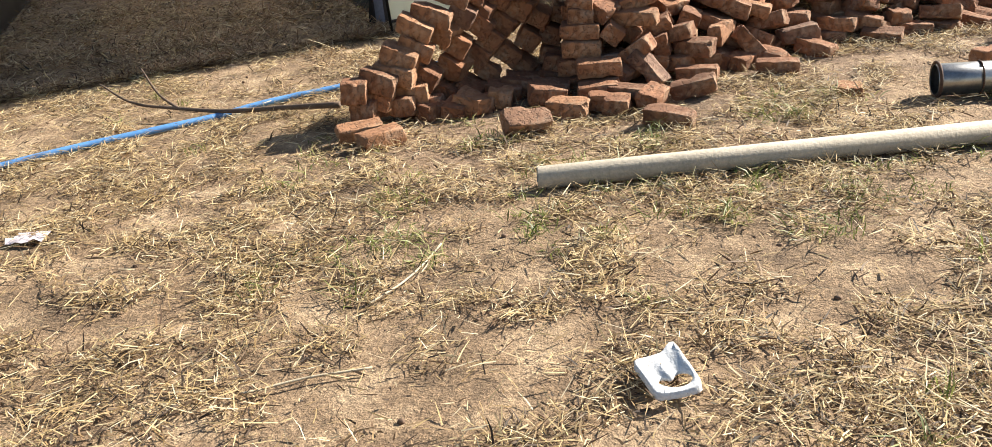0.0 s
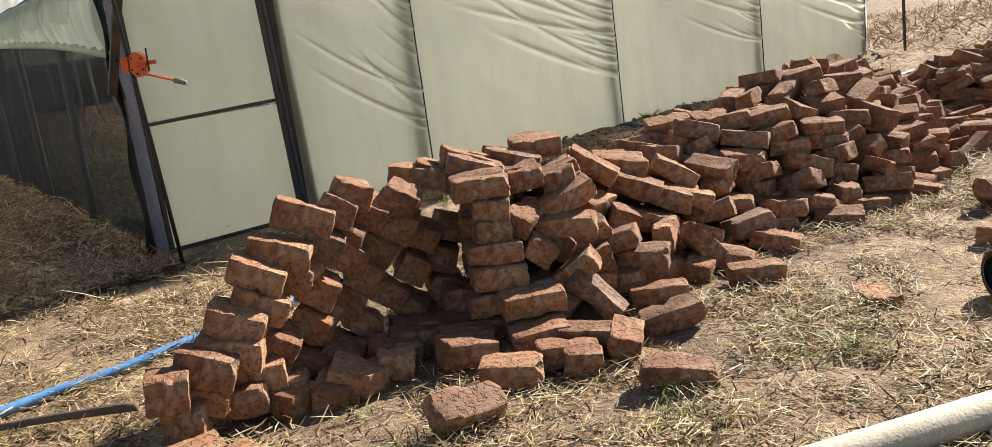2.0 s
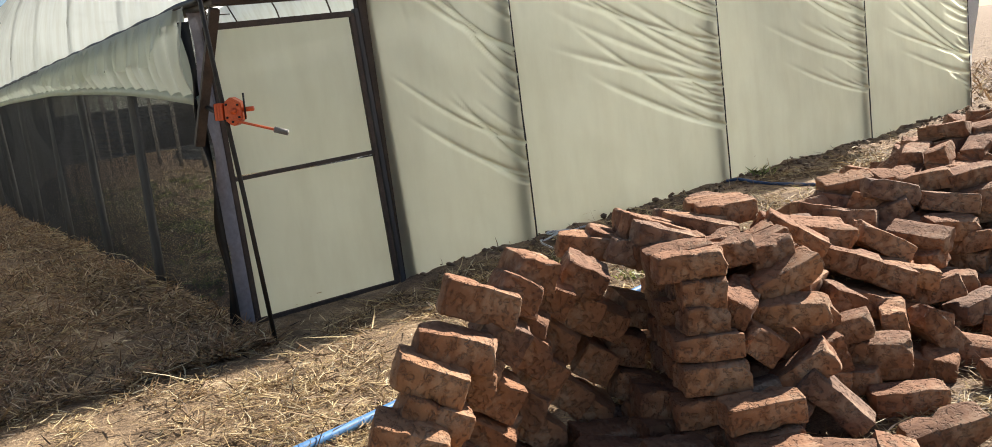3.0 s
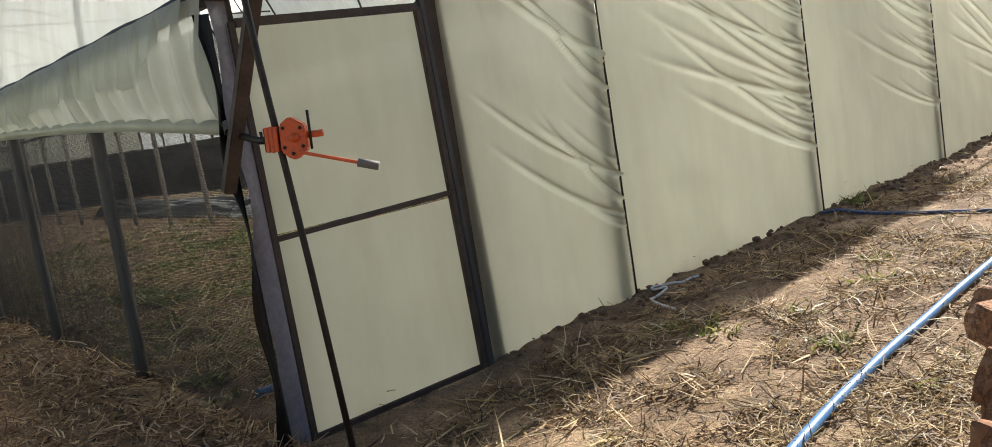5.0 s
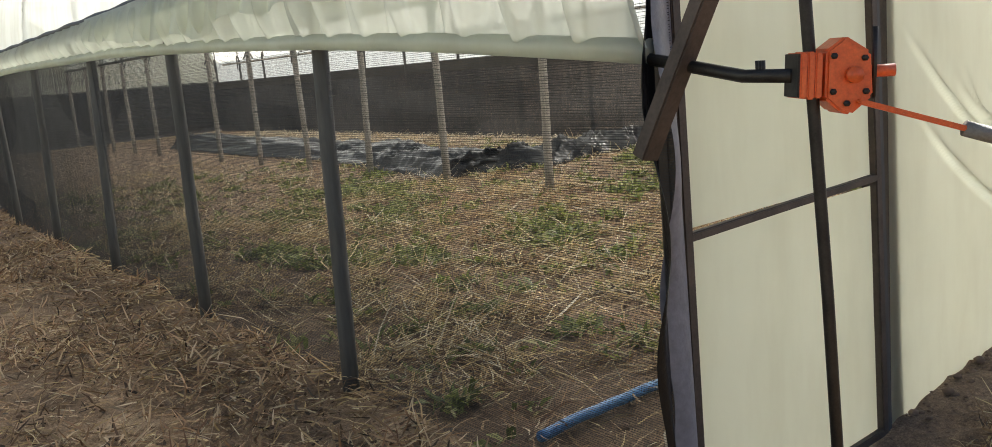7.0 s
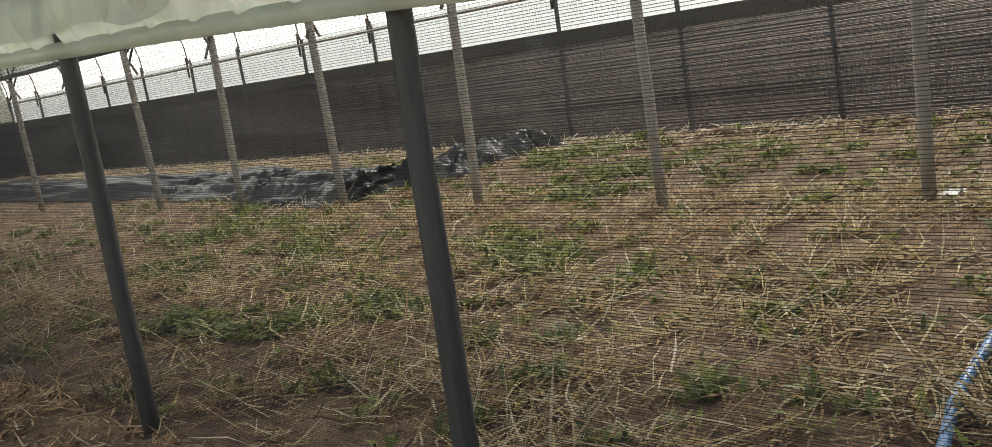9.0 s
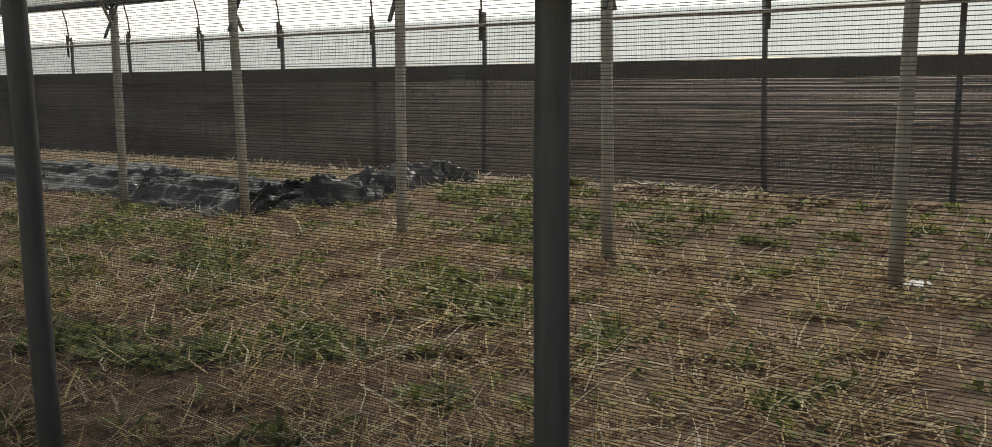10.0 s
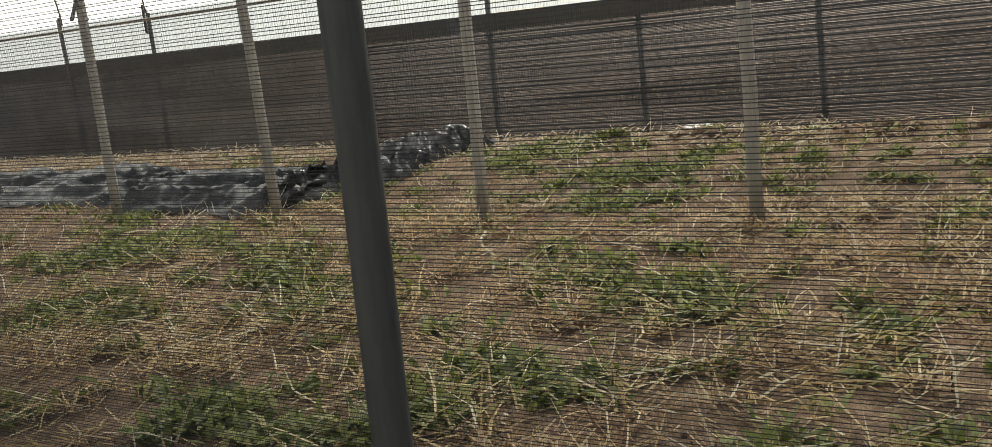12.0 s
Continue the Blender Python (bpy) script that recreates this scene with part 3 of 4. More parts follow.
# ---- door ----
door = empty("door_1", spot(0.55, -0.03), "closed milky film door in a dark frame", "door", kind="structure")
d0, d1, dw = 0.055, 1.085, -0.035
for a, b in (((d0, 0.02), (d0 - 0.02, 1.93)), ((d1 + 0.055, 0.02), (d1, 1.95))):
    bar("stile", spot(a[0], dw, a[1]), spot(b[0], dw, b[1]), 0.035, 0.03, DARK_STEEL, door, face=V)
for z0, z1, h in ((1.925, 1.945, 0.04), (0.965, 0.985, 0.026), (0.03, 0.03, 0.03)):
    bar("rail", spot(d0, dw - 0.002, z0), spot(d1 + 0.055 * (1 - z1 / 1.95), dw - 0.002, z1), h, 0.024, DARK_STEEL, door, face=V)
for z0, z1 in ((0.04, 0.955), (0.985, 1.93)):
    sheet("pane", 26, 26, lambda a, b, z0=z0, z1=z1: spot(d0 - 0.005 + (d1 - d0 + 0.055 * (1 - (z0 + (z1 - z0) * b) / 1.95)) * a, dw + 0.014 + 0.004 * noise.noise((a * 3, b * 3 + z0, 1)), z0 + (z1 - z0) * b), FILM, door, "taut milky film")

# ---- winch on its pole ----
winch = empty("winch", (-0.568, 10.42, 0), "orange hand winch for the curtain on a thin steel pole", "winch")
tube("pole", [(-0.568, 10.42, -0.1), (-0.61, 10.42, 0.9), (-0.655, 10.42, 1.7), (-0.70, 10.42, 2.9)], 0.014, BLACK_STEEL, winch)
HUB = Vector((-0.582, 10.400, 1.402))
RX, RY = Vector((0.97, -0.24, -0.06)).normalized(), Vector((0.24, 0.97, 0)).normalized()
RZ = RX.cross(RY).normalized()


def at_hub(x, y, z):
    return HUB + RX * x + RY * y + RZ * z


def prism(name, outline, y0, y1, mat, edge=0.006):
    bm = bmesh.new()
    low = [bm.verts.new(at_hub(x, y0, z)) for x, z in outline]
    high = [bm.verts.new(at_hub(x, y1, z)) for x, z in outline]
    n = len(outline)
    bm.faces.new(low)
    bm.faces.new(list(reversed(high)))
    for i in range(n):
        bm.faces.new((low[i], high[i], high[(i + 1) % n], low[(i + 1) % n]))
    bmesh.ops.recalc_face_normals(bm, faces=bm.faces[:])
    bmesh.ops.bevel(bm, geom=bm.edges[:], offset=edge, segments=2, affect="EDGES")
    return part(name, bm, mat, winch)


gear = prism("gearbox", ((-0.045, -0.05), (-0.045, 0.052), (-0.005, 0.082), (0.05, 0.048), (0.058, -0.045), (0.012, -0.085), (-0.012, -0.08)), -0.045, 0.045, ORANGE)
for x, h in ((-0.062, 0.048), (-0.078, 0.05), (-0.094, 0.048)):
    prism("flange", ((x - 0.007, -h), (x - 0.007, h), (x + 0.008, h), (x + 0.008, -h)), -0.05, 0.05, ORANGE, 0.003)
prism("back_plate", ((-0.105, -0.046), (-0.105, 0.046), (-0.10, 0.046), (-0.10, -0.046)), -0.046, 0.046, BLACK_STEEL, 0.001)
tube("boss", [at_hub(0.012, -0.045, 0.0), at_hub(0.012, -0.062, 0.0)], 0.018, ORANGE, gear)
for x, z in ((-0.03, 0.04), (0.035, 0.035), (0.04, -0.035), (0.0, -0.06), (-0.03, -0.035)):
    tube("bolt", [at_hub(x, -0.04, z), at_hub(x, -0.052, z)], 0.007, BLACK_STEEL, gear, sides=6)
tube("stub_shaft", [at_hub(0.05, 0, 0.005), at_hub(0.115, -0.01, 0.008)], 0.014, ORANGE, winch)
tube("pin", [at_hub(0.068, -0.02, -0.05), at_hub(0.066, -0.02, 0.10)], [0.005, 0.006], BLACK_STEEL, winch)
arm_a, arm_b = at_hub(0.02, -0.055, -0.055), at_hub(0.27, -0.075, -0.125)
lever = bar("crank_arm", arm_a, arm_b, 0.026, 0.012, ORANGE, winch)
tube("grip", [arm_b - (arm_b - arm_a).normalized() * 0.03, arm_b + (arm_b - arm_a).normalized() * 0.05], 0.017, GRIP, lever, "grey worn grip", 12)
tube("drive_shaft", [spot(-0.075, -0.02, 1.47), (-0.70, 10.6, 1.41), at_hub(-0.1, 0, 0)], 0.016, BLACK_STEEL, winch)
for k in (0.30, 0.36, 0.42):
    p = Vector((-0.70, 10.6, 1.41)).lerp(at_hub(-0.1, 0, 0), k)
    tube("shaft_bolt", [p, p + Vector((0, 0, 0.035))], 0.005, BLACK_STEEL, winch, sides=6)

# ---- second greenhouse across the alley ----
other = empty("greenhouse", spot(-ALLEY, 0), "second film greenhouse with grey netted side and rolled curtain", "greenhouse")
for w in bays:
    post(spot(-ALLEY - 0.06, w), 2.05, 0.047, POST, other)
net("side_net", spot(-ALLEY, 0.0), V, 27, 0.0, 1.7, 0.010, 0.0062, 0.02, other, "grey knitted shade net", mat=GREY_NET)
sheet("base_strip", 120, 4, lambda a, b: spot(-ALLEY + 0.03 + 0.03 * noise.noise((a * 40, b, 0)), 27 * a, -0.03 + (0.42 + 0.08 * noise.noise((a * 60, 2, 0))) * b), BLACK_FILM, other, "black film strip along the foot")
sheet("backing_sheet", 40, 4, lambda a, b: spot(-ALLEY - 0.25, 27 * a, 0.02 + 1.6 * b), BLUE_GREY, other, "grey inner film")
sheet("curtain", 220, 10, lambda a, b: spot(-ALLEY + 0.05 + 0.03 * math.sin(a * 340 + 2 * math.sin(a * 60)) * math.sin(math.pi * b), 27 * a, 1.50 + 0.08 * noise.noise((a * 9, 5, 0)) + 0.56 * b), CURTAIN_FILM, other, "milky side curtain")
sheet("roof_sheet", 60, 24, lambda a, b: spot(-ALLEY + 0.02 - 5.1 * (1 - math.cos(math.pi * b)) / 2, -0.4 + 27.4 * a, 2.05 + RISE * math.sin(math.pi * b)), CURTAIN_FILM, other, "milky arched roof film")
sheet("front_sheet", 40, 12, lambda a, b: spot(-ALLEY - 5.1 * a, 0, 0.0 + (2.05 + RISE * math.sin(math.pi * a)) * b), CURTAIN_FILM, other, "milky front film")
sheet("front_sheet", 40, 12, lambda a, b: spot(-ALLEY - 5.1 * a, 27, 0.0 + (2.05 + RISE * math.sin(math.pi * a)) * b), CURTAIN_FILM, other, "milky end film")
tube("eave_beam", [spot(-ALLEY, -0.4, 2.05), spot(-ALLEY, 27, 2.05)], 0.03, DARK_STEEL, other)


# ---- black sheet heaped inside ----
def heap_place(a, b):
    line = ((9.9, 8.9), (8.4, 9.1), (6.9, 8.8), (5.9, 8.95), (6.2, 11.2), (6.7, 14.5), (6.7, 24.0))
    t = a * (len(line) - 1)
    i = min(int(t), len(line) - 2)
    f = t - i
    f2 = f * f * (3 - 2 * f)
    s = line[i][0] + (line[i + 1][0] - line[i][0]) * f
    w = line[i][1] + (line[i + 1][1] - line[i][1]) * f2
    across = (b - 0.5)
    wide = 1.0 + 0.4 * smooth(0.25, 0.5, a)
    turn = smooth(0.30, 0.42, a)
    hgt = max(0.0, 1 - min(1.0, 2 * abs(across)) ** 2.2) * (0.20 + 0.16 * noise.noise((a * 17, b * 2, 2))) * smooth(0, 0.03, a)
    crumple = 0.20 * (0.5 - abs(noise.noise((a * 30 + b * 3, b * 5, 1)))) + 0.07 * (0.4 - abs(noise.noise((a * 75, b * 13, 3)))) + 0.02 * noise.noise((a * 190, b * 30, 5))
    z = 0.02 + max(0.0, hgt + crumple * (1 - (2 * abs(across)) ** 4))
    p = spot(s + across * wide * turn + 0.12 * noise.noise((a * 25, b * 3, 8)), w + across * wide * (1 - turn) * 0.8 + 0.12 * noise.noise((a * 25, b * 3, 9)))
    return Vector((p.x, p.y, z + ground_z(p.x, p.y)))


heap = sheet("plastic_sheet", 360, 44, heap_place, BLACK_FILM)
tagged(heap, "crumpled black plastic sheet heaped on the greenhouse soil", "plastic sheet")

# ---- bricks ----
HALF = (0.136, 0.068, 0.0515)


def brick_mesh(seed, cuts):
    """A hand-made brick: worn round edges, broken corners, pitted faces; some are broken in half."""
    rnd = random.Random(seed)
    bm = bmesh.new()
    bmesh.ops.create_cube(bm, size=2)
    bmesh.ops.subdivide_edges(bm, edges=bm.edges[:], cuts=cuts, use_grid_fill=True)
    size = [h * rnd.uniform(0.9, 1.06) for h in HALF]
    if seed % 7 == 3:
        size[0] *= 0.62
    chips = []
    for _ in range(7):
        at = [rnd.choice((-1, 1)) * size[i] for i in range(3)]
        if rnd.random() < 0.5:
            at[0] *= rnd.uniform(-0.8, 0.8)
        chips.append((Vector(at), rnd.uniform(0.02, 0.06)))
    off = seed * 7.3
    step = 2 / (cuts + 1)
    for v in bm.verts:
        q = []
        for i in range(3):
            c = v.co[i]
            if abs(c) > 0.99:
                q.append(size[i] * c)
            elif abs(c) > 1 - step * 1.1:
                q.append(math.copysign(size[i] - 0.010, c))
            else:
                q.append(size[i] * c)
        q = Vector(q)
        core = Vector([max(-size[i] + 0.008, min(size[i] - 0.008, q[i])) for i in range(3)])
        d = q - core
        if d.length > 1e-6:
            q = core + d.normalized() * 0.008
        for c, r in chips:
            near = (q - c).length
            if near < r:
                q -= c.normalized() * (r - near) * 0.5
        q += Vector([0.008 * noise.noise((q.x * 14 + off, q.y * 14 + 9 * i, q.z * 14)) + 0.005 * noise.noise((q.x * 42 + off, q.y * 42, q.z * 42 + 5 * i)) for i in range(3)])
        v.co = q
    mesh = bpy.data.meshes.new("brick")
    bm.to_mesh(mesh)
    bm.free()
    mesh.materials.append(BRICK)
    mesh.polygons.foreach_set("use_smooth", [True] * len(mesh.polygons))
    mesh.set_sharp_from_angle(angle=radians(18))
    return mesh


BRICKS = [brick_mesh(k, 6) for k in range(21)]
FAR_BRICKS = [brick_mesh(k + 40, 3) for k in range(12)]
rnd = random.Random(5)
laid = []


def lay(x, y, z, yaw, tip=0.0, roll=0.0, jitter=3.0, fat=1.0):
    laid.append((x, y, z, roll + rnd.gauss(0, jitter * 0.6), tip + rnd.gauss(0, jitter * 0.6), yaw + rnd.gauss(0, jitter), fat))


def place(cells, yaw, spread, back=1, fat=1.0):
    """Bricks by the middle of the face they show: stretchers (0) or headers (1), with their tilt; others lie behind."""
    for x, y, z, header, tilt in cells:
        turn = yaw + rnd.uniform(-spread, spread)
        for r in range(back + 1):
            if header:
                lay(x + 0.02 * r, y + 0.13 + 0.27 * r, z - 0.004 * r, 84 + turn, rnd.gauss(0, 3), tilt, 4, fat)
            else:
                lay(x + 0.02 * r, y + 0.068 + 0.145 * r, z - 0.004 * r, turn, tilt, rnd.gauss(0, 3), 3, fat)


# leaning stack at the near end: stretchers on its edge, headers stepping back
LEANING = ((0.26, 7.75, 0.69, 0, 21), (0.14, 7.63, 0.59, 0, 22), (0.04, 7.54, 0.54, 0, 26), (0.03, 7.52, 0.42, 0, 26), (-0.06, 7.43, 0.39, 0, 18), (-0.1, 7.39, 0.29, 0, 10), (-0.19, 7.3, 0.28, 0, 16), (-0.03, 7.45, 0.15, 0, 2), (-0.32, 7.18, 0.26, 0, 6), (-0.2, 7.23, 0.17, 1, 16), (-0.11, 7.38, 0.1, 0, 0), (-0.28, 7.22, 0.13, 0, 5), (0.05, 7.5, 0.05, 0, 0))
HEADERS = ((0.41, 7.82, 0.67, 1, 31), (0.33, 7.75, 0.56, 1, 34), (0.43, 7.84, 0.46, 1, 41), (0.21, 7.64, 0.47, 1, 36), (0.27, 7.69, 0.38, 1, 38), (0.24, 7.67, 0.24, 1, 36), (0.08, 7.52, 0.23, 1, 31), (0.18, 7.61, 0.09, 1, 36), (0.57, 7.98, 0.62, 1, 28), (0.44, 7.87, 0.55, 1, 31), (0.72, 8.02, 0.63, 1, 31), (0.7, 8.04, 0.52, 1, 30), (0.59, 8.0, 0.44, 1, 41), (0.48, 7.9, 0.35, 1, 41), (0.39, 7.81, 0.27, 1, 36), (0.73, 8.08, 0.3, 1, 36), (0.81, 8.12, 0.43, 1, 26), (0.89, 8.14, 0.31, 1, 21))
# the hollow between the two stacks
HOLLOW = ((0.44, 7.86, 0.15, 1, 36), (0.58, 7.98, 0.23, 1, 44), (0.69, 8.02, 0.13, 1, 36), (0.88, 8.1, 0.17, 1, 18), (0.97, 8.2, 0.42, 1, 16), (0.66, 7.75, 0.06, 0, 12), (0.53, 7.53, 0.06, 0, 10), (0.94, 7.9, 0.15, 0, 9), (0.91, 7.86, 0.06, 0, 10), (0.83, 7.47, 0.06, 0, 12), (0.31, 7.7, 0.07, 1, 34), (0.32, 7.41, 0.06, 1, 26), (0.49, 7.9, 0.72, 1, 22))
# tidy stack and the ridge behind it
TIDY = ((1.06, 7.86, 0.67, 0, -2), (1.09, 7.84, 0.57, 0, 3), (1.08, 7.82, 0.48, 0, 2), (1.07, 7.8, 0.385, 0, 2), (1.07, 7.76, 0.28, 0, 2), (1.17, 7.6, 0.18, 0, 2), (1.15, 7.45, 0.07, 0, -4), (1.05, 7.74, 0.17, 0, 0), (1.06, 7.73, 0.06, 0, 0), (0.85, 8.35, 0.69, 0, 14), (0.95, 8.2, 0.66, 0, 26), (1.09, 8.15, 0.71, 0, 20), (1.52, 8.5, 0.71, 0, 0), (1.35, 8.35, 0.67, 0, 14), (1.32, 8.05, 0.64, 0, -6), (1.49, 8.05, 0.6, 0, -16), (1.48, 7.95, 0.53, 0, -22))
# tumble beside it, and its foot
TUMBLE = ((1.26, 7.84, 0.49, 1, 36), (1.44, 7.86, 0.43, 0, 1), (1.29, 7.78, 0.35, 1, 38), (1.41, 7.74, 0.23, 0, -34), (1.69, 7.95, 0.28, 0, -12), (1.61, 7.86, 0.23, 1, 81), (1.71, 7.86, 0.1, 0, -4), (1.49, 7.66, 0.13, 0, 44), (1.36, 7.66, 0.12, 1, 36), (1.82, 7.9, 0.19, 0, 1), (2.03, 8.02, 0.23, 1, 84), (2.05, 7.98, 0.07, 1, 26), (2.21, 8.05, 0.14, 0, 52), (2.17, 7.94, 0.06, 1, 16), (2.33, 8.01, 0.06, 0, 8), (2.32, 7.74, 0.05, 0, 2), (2.68, 8.16, 0.05, 0, 6), (1.8, 7.69, 0.06, 0, 0))
SLOPE = ((1.76, 8.35, 0.58, 0, 31), (1.99, 8.5, 0.53, 0, 11), (1.99, 8.35, 0.44, 0, 20), (2.13, 8.3, 0.37, 0, 26), (2.29, 8.35, 0.33, 0, 16), (2.28, 8.5, 0.45, 0, 31), (2.58, 8.5, 0.2, 0, 1), (1.83, 8.1, 0.34, 1, 26), (2.01, 8.2, 0.27, 0, 16), (1.7, 8.15, 0.42, 1, 21), (1.45, 7.9, 0.32, 1, 30), (1.55, 7.95, 0.33, 0, -20), (1.5, 7.85, 0.14, 0, 10), (1.9, 8.0, 0.08, 0, 5))
FOOT = ((1.73, 7.4, 0.06, 0, -8), (1.35, 7.34, 0.06, 0, -2), (1.46, 7.2, 0.05, 1, 16), (1.24, 7.16, 0.045, 0, 0), (0.95, 7.2, 0.045, 0, 0), (1.51, 6.85, 0.045, 0, 8), (1.2, 7.25, 0.05, 0, 4), (0.1, 7.32, 0.045, 1, 10), (0.26, 7.36, 0.045, 1, 6), (0.42, 7.4, 0.045, 1, 12))
place(LEANING, -4, 6, 1, 1.2)
place(HEADERS, -4, 8, 1, 1.24)
place(HOLLOW, 2, 9, 1, 1.15)
place(TIDY, -7, 5, 2)
place(TUMBLE, -24, 22, 0)
place(SLOPE, -24, 24)
place(FOOT, -14, 18, 0)
lay(0.70, 6.96, 0.075, 20, 2, 38)
lay(-0.14, 6.92, 0.05, 32, 0, 0)
lay(-0.28, 7.04, 0.06, 25, 0, 8)
lay(2.62, 7.30, -0.012, 70, 8, 0)
lay(3.62, 7.72, 0.04, 20, 0, 0)
lay(4.05, 8.25, 0.07, 30, 26, 0)
lay(4.25, 8.20, 0.05, -30, 0, 10)

RIDGE = ((0.5, 8.1, 0.64, 0.40), (0.95, 8.2, 0.64, 0.45), (1.4, 8.25, 0.70, 0.52), (1.95, 8.55, 0.50, 0.7), (2.55, 9.15, 0.62, 0.72), (3.15, 9.35, 0.70, 0.95), (3.65, 9.6, 0.80, 1.0), (4.3, 10.3, 0.74, 0.9), (4.9, 10.9, 0.58, 0.85))
SPREAD = ((6.1, 10.9, 0.56, 0.85), (6.9, 11.3, 0.56, 0.9), (7.7, 11.4, 0.3, 0.8), (5.2, 10.0, 0.2, 0.7))


def pile_height(x, y, ridge):
    best = 0.0
    for i, (rx, ry, h, r) in enumerate(ridge):
        nx, ny, nh, nr = ridge[min(i + 1, len(ridge) - 1)]
        for k in range(4):
            f = k / 4
            cx, cy, ch, cr = rx + (nx - rx) * f, ry + (ny - ry) * f, h + (nh - h) * f, r + (nr - r) * f
            d = math.hypot(x - cx, y - cy) / cr
            if d < 1:
                best = max(best, ch * (1 - d ** 1.7))
    return best


def fill(ridge, x0, x1, y0, y1, steep):
    level = 0
    while level * 0.088 < 0.85:
        z = 0.045 + level * 0.088
        turn = rnd.uniform(-50, 12)
        x = x0
        while x < x1:
            y = y0 + rnd.uniform(0, 0.1)
            while y < y1:
                px, py = x + rnd.uniform(-0.06, 0.06), y + rnd.uniform(-0.04, 0.04)
                h = pile_height(px, py - 0.16 * smooth(2.6, 1.6, px) - 0.18 * smooth(1.4, 1.0, px), ridge)
                blocked = any(abs(px - b[0]) < 0.17 and abs(py - b[1]) < 0.15 and abs(z - b[2]) < 0.08 for b in laid)
                if z < h and (z > h - 0.27 or px < 1.6) and not blocked:
                    lay(px, py, z, turn + rnd.uniform(-35, 35), rnd.gauss(0, steep), rnd.gauss(0, steep), 8)
                y += 0.185
            x += 0.27
        level += 1


fill(RIDGE, -0.1, 5.6, 7.6, 11.6, 11)
fill(SPREAD, 4.7, 8.4, 9.4, 12.2, 16)
pile = empty("brick_pile", (1.2, 8.2, 0), "tumbled pile of rough orange-brown clay bricks", "brick pile")


def brick_matrix(b):
    x, y, z, rx, ry, rz, fat = b
    return pose(x, y, z + max(0.0, ground_z(x, y) * 0.6), rx, ry, rz) @ Matrix.Diagonal((1 / math.sqrt(fat), fat, fat, 1))


laid = [b for b in laid if b[0] > 1.02 * b[1] - 7.75]      # the pile is steep at its back
laid.sort(key=lambda b: math.hypot(b[0] - 0.9, b[1] - 6.6))
for k, b in enumerate(laid[:300]):
    ob = new("brick", BRICKS[k % len(BRICKS)])
    ob.parent = pile
    ob.matrix_parent_inverse = pile.matrix_world.inverted()
    ob.matrix_basis = brick_matrix(b)
rest = bmesh.new()
for k, b in enumerate(laid[300:]):
    first = len(rest.verts)
    rest.from_mesh(FAR_BRICKS[k % len(FAR_BRICKS)])
    rest.verts.ensure_lookup_table()
    m = brick_matrix(b)
    for v in rest.verts[first:]:
        v.co = m @ v.co
for f in rest.faces:
    f.smooth = False
far_bricks = part("far_bricks", rest, BRICK, pile)
far_bricks["kind"] = "stuff"


# ---- loose things on the ground ----
def long_line(points, lift, steps=24):
    line = bezier([(x, y, 0) for x, y in points], steps)
    out = []
    for p in line:
        g = max(ground_z(p.x + dx, p.y + dy) for dx, dy in ((0, 0), (0.1, 0), (-0.1, 0), (0, 0.1), (0, -0.1)))
        out.append(Vector((p.x, p.y, g + lift)))
    for _ in range(3):
        out = [out[0]] + [Vector((out[i].x, out[i].y, (out[i - 1].z + out[i].z + out[i + 1].z) / 3)) for i in range(1, len(out) - 1)] + [out[-1]]
    return out


hose = tube("water_pipe", long_line(((-7.5, 3.6), (-2.66, 6.92), (-1.15, 8.06), (-0.58, 8.40), (0.95, 9.57), (3.11, 10.86), (4.25, 11.5), (9.0, 14.3)), 0.026), 0.023, BLUE, sides=14)
tagged(hose, "blue plastic water pipe lying on dry ground", "pipe")
hose = tube("hose", long_line(((3.66, 13.05), (4.0, 12.5), (4.5, 11.7), (5.6, 9.6)), 0.010), 0.014, DARK_BLUE)
tagged(hose, "thin dark blue hose on the soil by the wall", "hose")
hose = tube("hose", long_line(((-0.9, 11.93), (-0.25, 12.30), (0.31, 12.66), (0.91, 12.96), (1.57, 13.3), (4.2, 14.7), (8.6, 16.8)), 0.03), 0.023, BLUE, sides=12)
tagged(hose, "thick blue hose lying inside the greenhouse", "hose")
hose = tube("cord", long_line(((1.50, 11.55), (1.45, 11.75), (1.62, 11.86), (1.56, 11.95), (1.75, 11.98), (1.95, 12.05)), 0.012, 10), 0.008, WHITE, sides=6)
tagged(hose, "short pale cord on the earth bank", "cord")


